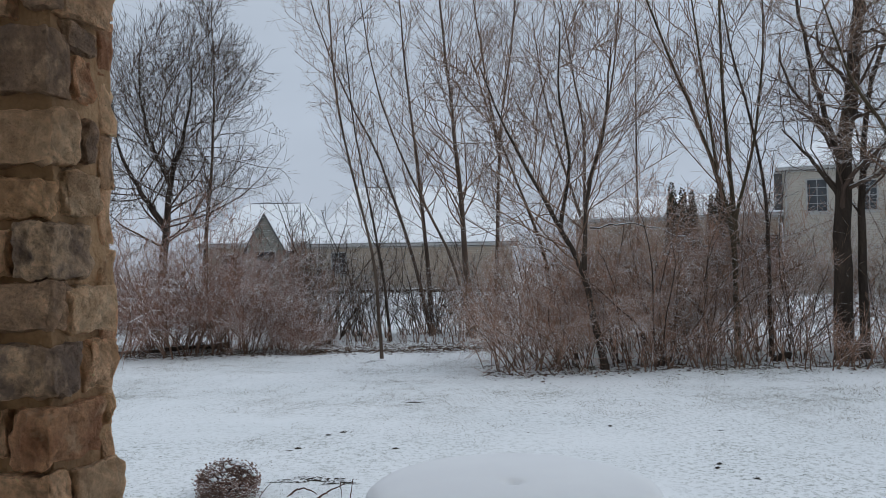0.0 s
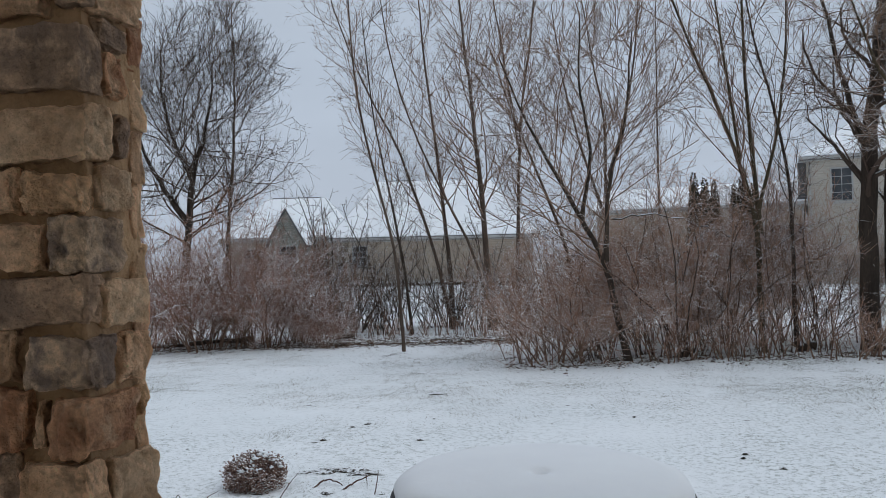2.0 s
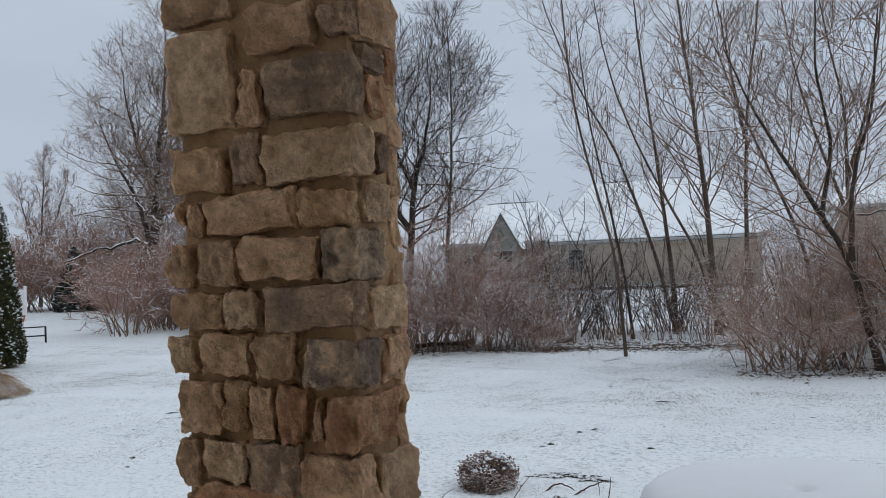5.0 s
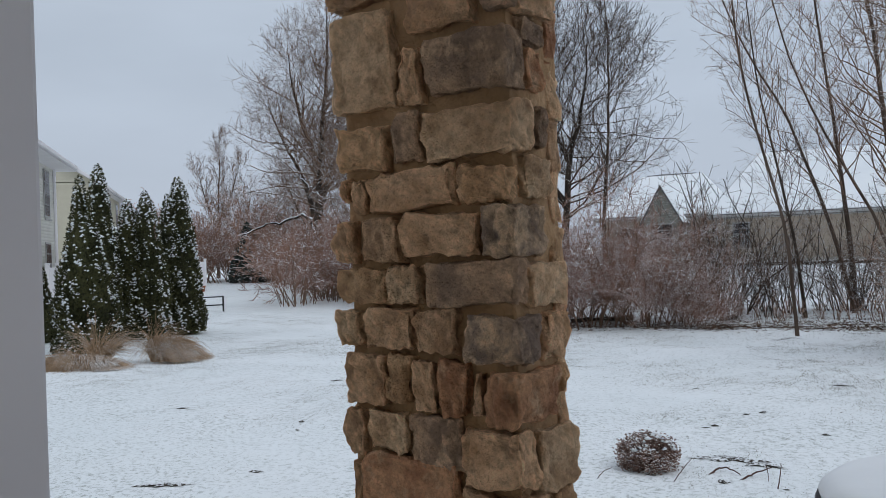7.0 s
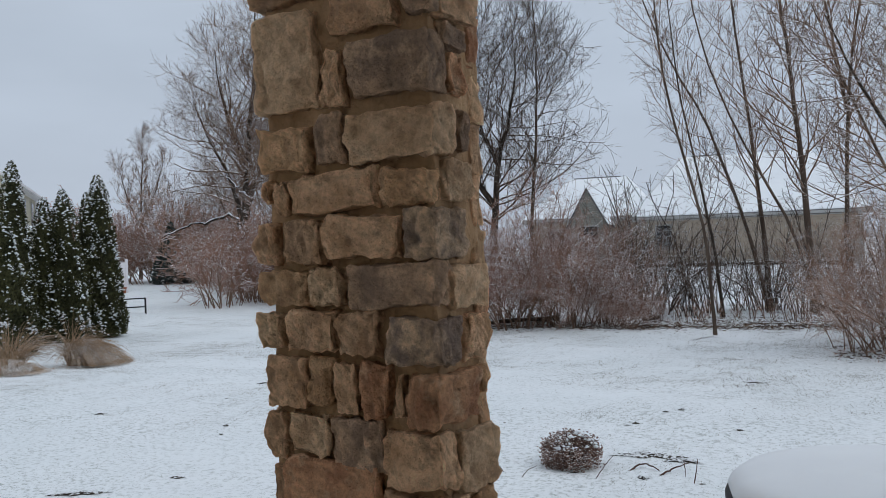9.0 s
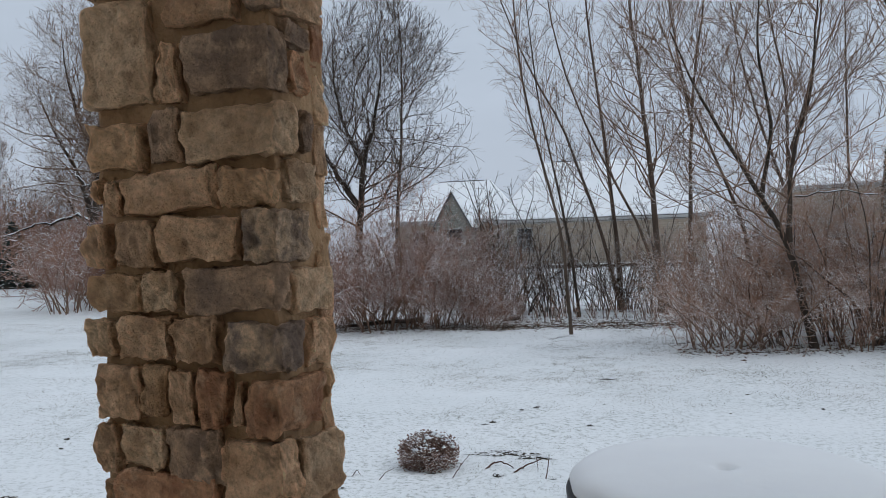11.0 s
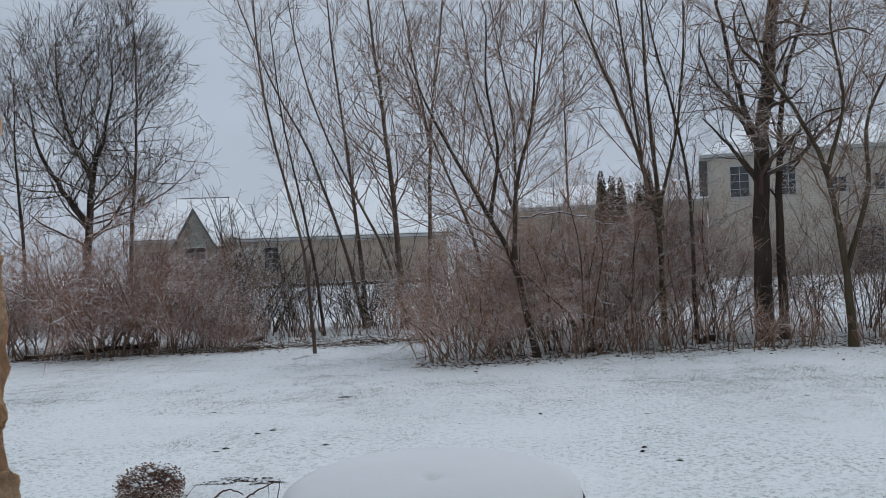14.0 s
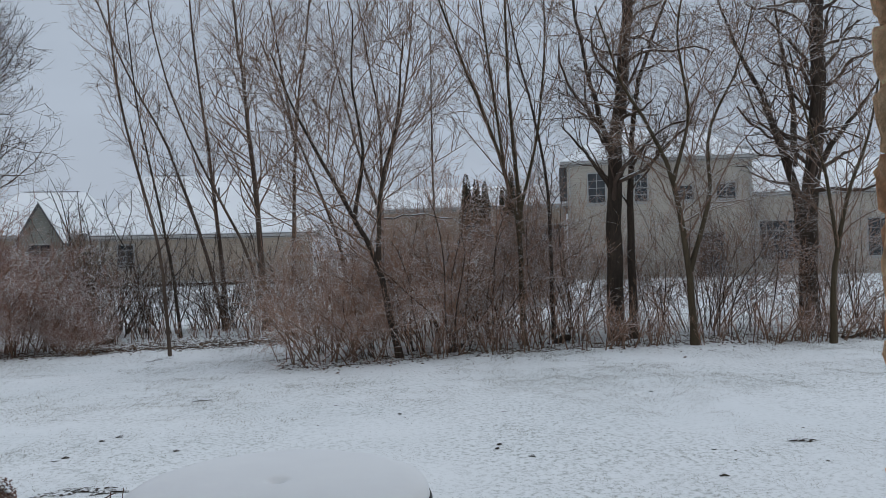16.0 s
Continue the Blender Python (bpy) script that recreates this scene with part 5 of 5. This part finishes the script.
# ---- evergreens ----
def arbor_mesh(seed, height, radius, sprays, mat, size=0.075, droop=0.15, taper=0.54):
    """The dense crown of a narrow evergreen: many small flat sprays on a pointed body."""
    rng = np.random.default_rng(seed)
    t = 1 - rng.uniform(0, 1, sprays) ** 0.62
    a = rng.uniform(0, 2 * np.pi, sprays)
    prof = np.minimum(1.0, 0.80 + 1.4 * t) * (1 - t) ** taper
    lump = 1 + 0.09 * np.sin(3 * a + 5 * t + seed) + 0.08 * np.sin(7 * a - 9 * t) + 0.07 * np.sin(23 * t + 2 * a)
    r = radius * prof * lump * rng.uniform(0.80, 1.05, sprays) + 0.008
    c = np.stack([r * np.cos(a), r * np.sin(a), height * t * 0.985 + 0.03], -1)
    out = np.stack([np.cos(a), np.sin(a), np.zeros(sprays)], -1)
    up = out * rng.uniform(0.2, 0.9, (sprays, 1)) + np.array([0, 0, 1]) * rng.uniform(0.4 - droop, 1.3, (sprays, 1)) + rng.normal(0, 0.25, (sprays, 3))
    up /= np.linalg.norm(up, axis=1, keepdims=True)
    side = np.cross(up, out + rng.normal(0, 0.5, (sprays, 3)))
    side /= np.linalg.norm(side, axis=1, keepdims=True) + 1e-9
    s = size * rng.uniform(0.6, 1.5, (sprays, 1)) * (1 - 0.4 * t[:, None])
    face = np.cross(side, up) * s * 0.25
    V = np.stack([c - up * s * 0.3, c + side * s * 0.42 + up * s * 0.25, c + up * s + face, c - side * s * 0.42 + up * s * 0.25], 1).reshape(-1, 3)
    F = np.arange(sprays * 4).reshape(-1, 4)
    # the shaded inner body
    n, k = 14, 12
    body = [(radius * 0.74 * min(1.0, 0.80 + 1.4 * q) * (1 - q) ** taper + 0.003, q * height * 0.93) for q in np.linspace(0, 1, n)]
    bv, bf = lathe(body, k)
    return mesh_from("crown", *joined([(V, F), (bv, bf)]), mat)


def snow_clumps(seed, height, radius, count, taper=0.54):
    """Small flat pads of snow held on the sprays, in loose groups."""
    rng = np.random.default_rng(seed)
    t = 1 - rng.uniform(0, 1, count * 4) ** 0.62
    a = rng.uniform(0, 2 * np.pi, count * 4)
    patchy = np.sin(4 * a + 11 * t + seed) * np.sin(3 * a - 17 * t) + 0.7 * np.sin(9 * a + 25 * t)
    order = np.argsort(-(patchy + rng.normal(0, 0.7, count * 4)))[:count]
    t, a = t[order], a[order]
    r = radius * np.minimum(1.0, 0.80 + 1.4 * t) * (1 - t) ** taper * rng.uniform(0.93, 1.06, count) + 0.006
    c = np.stack([r * np.cos(a), r * np.sin(a), height * t * 0.985 + 0.05], -1)
    octa = np.array([(1, 0, 0), (0, 1, 0), (-1, 0, 0), (0, -1, 0), (0, 0, 1), (0, 0, -1)], float)
    tri = np.array([(0, 1, 4), (1, 2, 4), (2, 3, 4), (3, 0, 4), (1, 0, 5), (2, 1, 5), (3, 2, 5), (0, 3, 5)])
    w = rng.uniform(0.012, 0.042, (count, 1, 1))
    V = c[:, None] + octa[None] * w * np.array([1, 1, 0.55]) * rng.uniform(0.6, 1.3, (count, 6, 1)) - np.array([0, 0, 1.0]) * w * 0.4 * (octa[None, :, :2] ** 2).sum(-1, keepdims=True) * rng.uniform(0, 1, (count, 6, 1))
    return mesh_from("snow", V.reshape(-1, 3), (tri[None] + np.arange(count)[:, None, None] * 6).reshape(-1, 3), M_SNOWCAP, True)


def evergreen(me, x, y, turn, h, label, group, category="tree", scale=1.0, snow=None):
    root = thing("evergreen", pose(x, y, float(ground_z(x, y)), 0, 0, turn), label, category, group)
    put("trunk", mesh_from("trunk", *tubes(np.array([[[0, 0, -0.05], [0, 0, h * 0.3], [0, 0, h * 0.8]]]), np.array([[0.06, 0.05, 0.015]]), 8), M_BARK_DARK, True), root)
    ob = put("crown", me, root)
    ob.scale = (scale, scale, scale)
    if snow:
        pads = tagged(put("snow", snow, root, "small pads of snow on the sprays"), kind="stuff")
        pads.scale = (scale, scale, scale)
    return root


ARB_LABEL = "narrow dark green evergreen with snow on its sprays"
for k, (x, y, h, r) in enumerate(((-11.88, 10.02, 2.46, 0.60), (-13.12, 11.45, 3.52, 0.42), (-13.55, 11.38, 3.32, 0.36), (-13.05, 12.1, 2.85, 0.43), (-12.78, 12.32, 3.02, 0.46), (-12.95, 13.1, 3.02, 0.36), (-12.88, 13.35, 3.42, 0.50))):
    evergreen(arbor_mesh(101 + k, h, r, int(8000 * h * r), M_ARBOR, 0.046), x, y, 40 * k, h, ARB_LABEL, "evergreens at the bed's end", "evergreen", 1.0, snow_clumps(140 + k, h, r, int(760 * h * r)))
evergreen(arbor_mesh(109, 1.6, 0.26, 4500, M_ARBOR, 0.046), -14.2, 10.9, 20, 1.6, "low evergreen beside the house corner", "evergreens at the bed's end", "evergreen", 1.0, snow_clumps(149, 1.6, 0.26, 200))
FARB = [arbor_mesh(111, 4.6, 0.36, 4500, M_ARBOR_FAR, 0.10), arbor_mesh(112, 4.3, 0.34, 4000, M_ARBOR_FAR, 0.10)]
for i, (x, s) in enumerate(((9.25, 1.0), (9.75, 1.04), (10.2, 0.95), (10.75, 0.98), (11.2, 1.05), (11.65, 1.0))):
    evergreen(FARB[i % 2], x, 30.0 + 0.3 * (i % 3), 70 * i, 4.3, "dark pointed evergreen behind the thicket", "evergreens behind the thicket", "evergreen", s)
evergreen(arbor_mesh(121, 3.9, 1.2, 3600, M_SPRUCE, 0.20, 0.6, 0.9), -33.8, 41.0, 0, 3.9, "blue-green spruce in the hedgerow", "hedgerow", "evergreen")


# ---- dry ornamental grass ----
def grass_tuft(x, y, n, length, spread, seed, lean=(0, 0), sag=0.42, label="mound of dry tan ornamental grass"):
    rng = np.random.default_rng(seed)
    a = rng.uniform(0, 2 * np.pi, n)
    b = spread * 0.35 * np.sqrt(rng.uniform(0, 1, n))
    P = np.empty((n, 7, 3))
    P[:, 0] = np.stack([b * np.cos(a), b * np.sin(a), np.zeros(n)], -1)
    D = np.stack([np.cos(a) * 0.2 + lean[0], np.sin(a) * 0.2 + lean[1], np.ones(n)], -1) + rng.normal(0, 0.16, (n, 3))
    L = length * rng.uniform(0.5, 1.15, n)
    for j in range(1, 7):
        D /= np.linalg.norm(D, axis=1, keepdims=True)
        P[:, j] = P[:, j - 1] + D * (L / 6)[:, None]
        P[:, j, 2] = np.maximum(P[:, j, 2], 0.02)
        D = D + np.stack([np.cos(a) * spread * 0.22, np.sin(a) * spread * 0.22, np.full(n, -sag)], -1) + np.array([lean[0] * 0.35, lean[1] * 0.35, 0]) + rng.normal(0, 0.06, (n, 3))
    R = np.full((n, 1), 0.0042) * np.linspace(1, 0.3, 7)[None]
    P, R = P[:, [0, 2, 3, 4, 6]], R[:, [0, 2, 3, 4, 6]]
    root = thing("ornamental_grass", pose(x, y, float(ground_z(x, y))), label, "grass", "dry grasses")
    put("tuft", mesh_from("tuft", *tubes(P, R, 3), M_STRAW), root)


grass_tuft(-9.62, 9.45, 1300, 0.74, 0.36, 131, (0.2, 0.12), 0.46)
grass_tuft(-9.40, 9.55, 900, 0.62, 0.36, 132, (0.26, 0.08), 0.55)
grass_tuft(-9.75, 8.35, 1000, 0.68, 0.45, 133, (0.40, 0.1), 0.85, "flattened mound of dry grass with snow on it")
grass_tuft(-10.05, 8.15, 900, 0.72, 0.45, 134, (-0.15, -0.25), 0.75, "flattened mound of dry grass with snow on it")
grass_tuft(-10.3, 8.9, 300, 0.78, 0.40, 135, (0.1, 0.05), 0.30, "loose pale tuft of dry grass")


# ---- fence, rack, pot on the far lawn ----
def fence_run(x0, y0, x1, y1, height, label):
    n = max(1, round(math.hypot(x1 - x0, y1 - y0) / 1.8))
    ang = math.degrees(math.atan2(y1 - y0, x1 - x0))
    L = math.hypot(x1 - x0, y1 - y0) / n
    root = thing("fence", pose(x0, y0, 0, 0, 0, ang), label, "fence", "white fences")
    for i in range(n + 1):
        post = part("post", box_bm(i * L - 0.06, i * L + 0.06, -0.06, 0.06, -0.1, height + 0.06, 0.01), M_WHITE, root)
        part("post_cap", box_bm(i * L - 0.075, i * L + 0.075, -0.075, 0.075, height + 0.06, height + 0.11, 0.02), M_WHITE, post)
    for i in range(n):
        for z in (0.12, height - 0.10):
            part("rail", box_bm(i * L + 0.06, (i + 1) * L - 0.06, -0.03, 0.03, z - 0.06, z + 0.06), M_WHITE, root)
        k = 9
        for j in range(k):
            a = i * L + 0.06 + (L - 0.12) * j / k
            part("board", box_bm(a + 0.004, a + (L - 0.12) / k - 0.004, -0.014, 0.014, 0.18, height - 0.16), M_WHITE, root)


fence_run(-28.9, 29.6, -27.9, 30.6, 1.5, "white vinyl fence end on the far lawn")
fence_run(-27.5, 23.0, -22.5, 17.6, 1.5, "white vinyl privacy fence behind the evergreens")
pot = put("flower_pot", mesh_from("flower_pot", *lathe([(0.0, 0.0), (0.13, 0.0), (0.16, 0.24), (0.19, 0.25), (0.19, 0.30), (0.16, 0.30), (0.15, 0.26), (0.0, 0.25)], 24), M_TERRA, True), m=pose(-27.7, 30.1, 0))
tagged(pot, "terracotta flower pot beside the white fence", "pot")
rack = thing("metal_rack", pose(-16.76, 18.41, 0.0, 0, 0, 46), "low black metal frame standing on the snowy lawn", "rack")
for sx in (-0.45, 0.45):
    for sy in (-0.14, 0.14):
        part("leg", box_bm(sx - 0.013, sx + 0.013, sy - 0.013, sy + 0.013, 0.0, 0.46), M_METAL, rack)
for z in (0.20, 0.44):
    for sy in (-0.14, 0.14):
        part("rail", box_bm(-0.45, 0.45, sy - 0.010, sy + 0.010, z - 0.010, z + 0.010), M_METAL, rack)
for sx in (-0.45, 0.45):
    part("crossbar", box_bm(sx - 0.014, sx + 0.014, -0.14, 0.14, 0.426, 0.454), M_METAL, rack)


# ---- grass blades and leaf litter in the snow ----
def scatter_blades():
    rng = np.random.default_rng(77)
    n = 560000
    y = 4.2 + 13.5 * rng.uniform(0, 1, n) ** 1.4
    x = rng.uniform(-1, 1, n) * (5 + y * 0.75) + 0.02 * y
    f = np.sin(0.9 * x + 0.7 * y + 1.2) * np.sin(0.8 * y - 0.5 * x) + 0.8 * np.sin(2.3 * x - 1.1 * y) * np.sin(1.9 * y + 1.3 * x + 2) + 0.6 * np.sin(6.1 * x + 2 * y) * np.sin(5.3 * y - 3.1 * x)
    keep = rng.uniform(0, 1, n) < np.clip(0.20 + 0.46 * f, 0.02, 1) * np.clip(0.35 + (y - 4.2) / 5, 0, 1) * (1 + 0.9 * np.clip((x - 0.5) / 2.5, 0, 1))
    x, y = x[keep], y[keep]
    n = len(x)
    z = ground_z(x, y) + lumps(x, y) - 0.004
    a = rng.uniform(0, 2 * np.pi, n)
    far = np.clip((y - 4.5) / 6, 0, 1)
    h = rng.uniform(0.004, 0.010, n) + far * rng.uniform(0.002, 0.016, n)
    w = rng.uniform(0.0010, 0.0022, n) + 0.0016 * far
    lean = rng.uniform(0.4, 2.2, n) * h
    b = np.stack([x, y, z], -1)
    s = np.stack([np.cos(a), np.sin(a), np.zeros(n)], -1) * w[:, None]
    tip = b + np.stack([-np.sin(a) * lean, np.cos(a) * lean, h], -1)
    V = np.stack([b - s, b + s, tip], 1).reshape(-1, 3)
    ob = put("grass_blades", mesh_from("grass_blades", V, np.arange(3 * n).reshape(-1, 3), M_GRASSB))
    tagged(ob, "short winter grass blades poking through the snow", "grass", kind="stuff")


def scatter_leaves():
    rng = np.random.default_rng(78)
    n = 16000
    k = rng.integers(0, 3, n)
    u = rng.uniform(0, 1, n)
    x = np.where(k == 0, 0.9 + 10.5 * u, np.where(k == 1, -8 + 6 * u, -2.6 + 4 * u))
    edge = np.where(k == 0, 12.5 - 0.16 * (x - 0.9), np.where(k == 1, 16.7, 16.9))
    y = edge + rng.exponential(0.9, n) - rng.exponential(0.22, n)
    z = ground_z(x, y) + lumps(x, y) + 0.006
    s = rng.uniform(0.015, 0.048, n)[:, None]
    e1, e2 = rng.normal(0, 1, (n, 3)) * np.array([1, 1, 0.35]), rng.normal(0, 1, (n, 3)) * np.array([1, 1, 0.35])
    c = np.stack([x, y, z], -1)
    V = np.stack([c - e1 * s * 0.5, c + e2 * s * 0.4, c + e1 * s * 0.6, c - e2 * s * 0.4], 1).reshape(-1, 3)
    V[:, 2] = np.maximum(V[:, 2], np.repeat(z, 4) - 0.004)
    ob = put("leaf_litter", mesh_from("leaf_litter", V, np.arange(4 * n).reshape(-1, 4), M_LEAF))
    tagged(ob, "dead brown leaves scattered over the snow", "leaves", kind="stuff")


# flat dark flecks stand in for the shade in dents and footprints
def scatter_dents():
    rng = np.random.default_rng(79)
    V, F = [], []
    for i in range(60):
        y = 4.6 + 8 * rng.uniform(0, 1) ** 1.6
        x = rng.uniform(-1, 1) * (1.5 + 0.62 * y)
        z = float(ground_z(x, y) + lumps(x, y))
        lx, ly = rng.uniform(0.010, 0.04), rng.uniform(0.008, 0.022)
        k = len(V)
        a = np.arange(8) * np.pi / 4
        r = rng.uniform(0.6, 1.15, 8)
        for q in range(8):
            V.append((x + lx * r[q] * math.cos(a[q]), y + ly * r[q] * math.sin(a[q]), z + 0.003))
        V.append((x, y, z + rng.uniform(0.004, 0.007)))
        for q in range(8):
            F.append([k + q, k + (q + 1) % 8, k + 8])
    ob = put("turf_clods", mesh_from("turf_clods", np.array(V), np.array(F), M_DENT))
    tagged(ob, "small dark flecks put in as shade in snow dents", "turf", kind="stuff")


scatter_blades()
scatter_leaves()
scatter_dents()
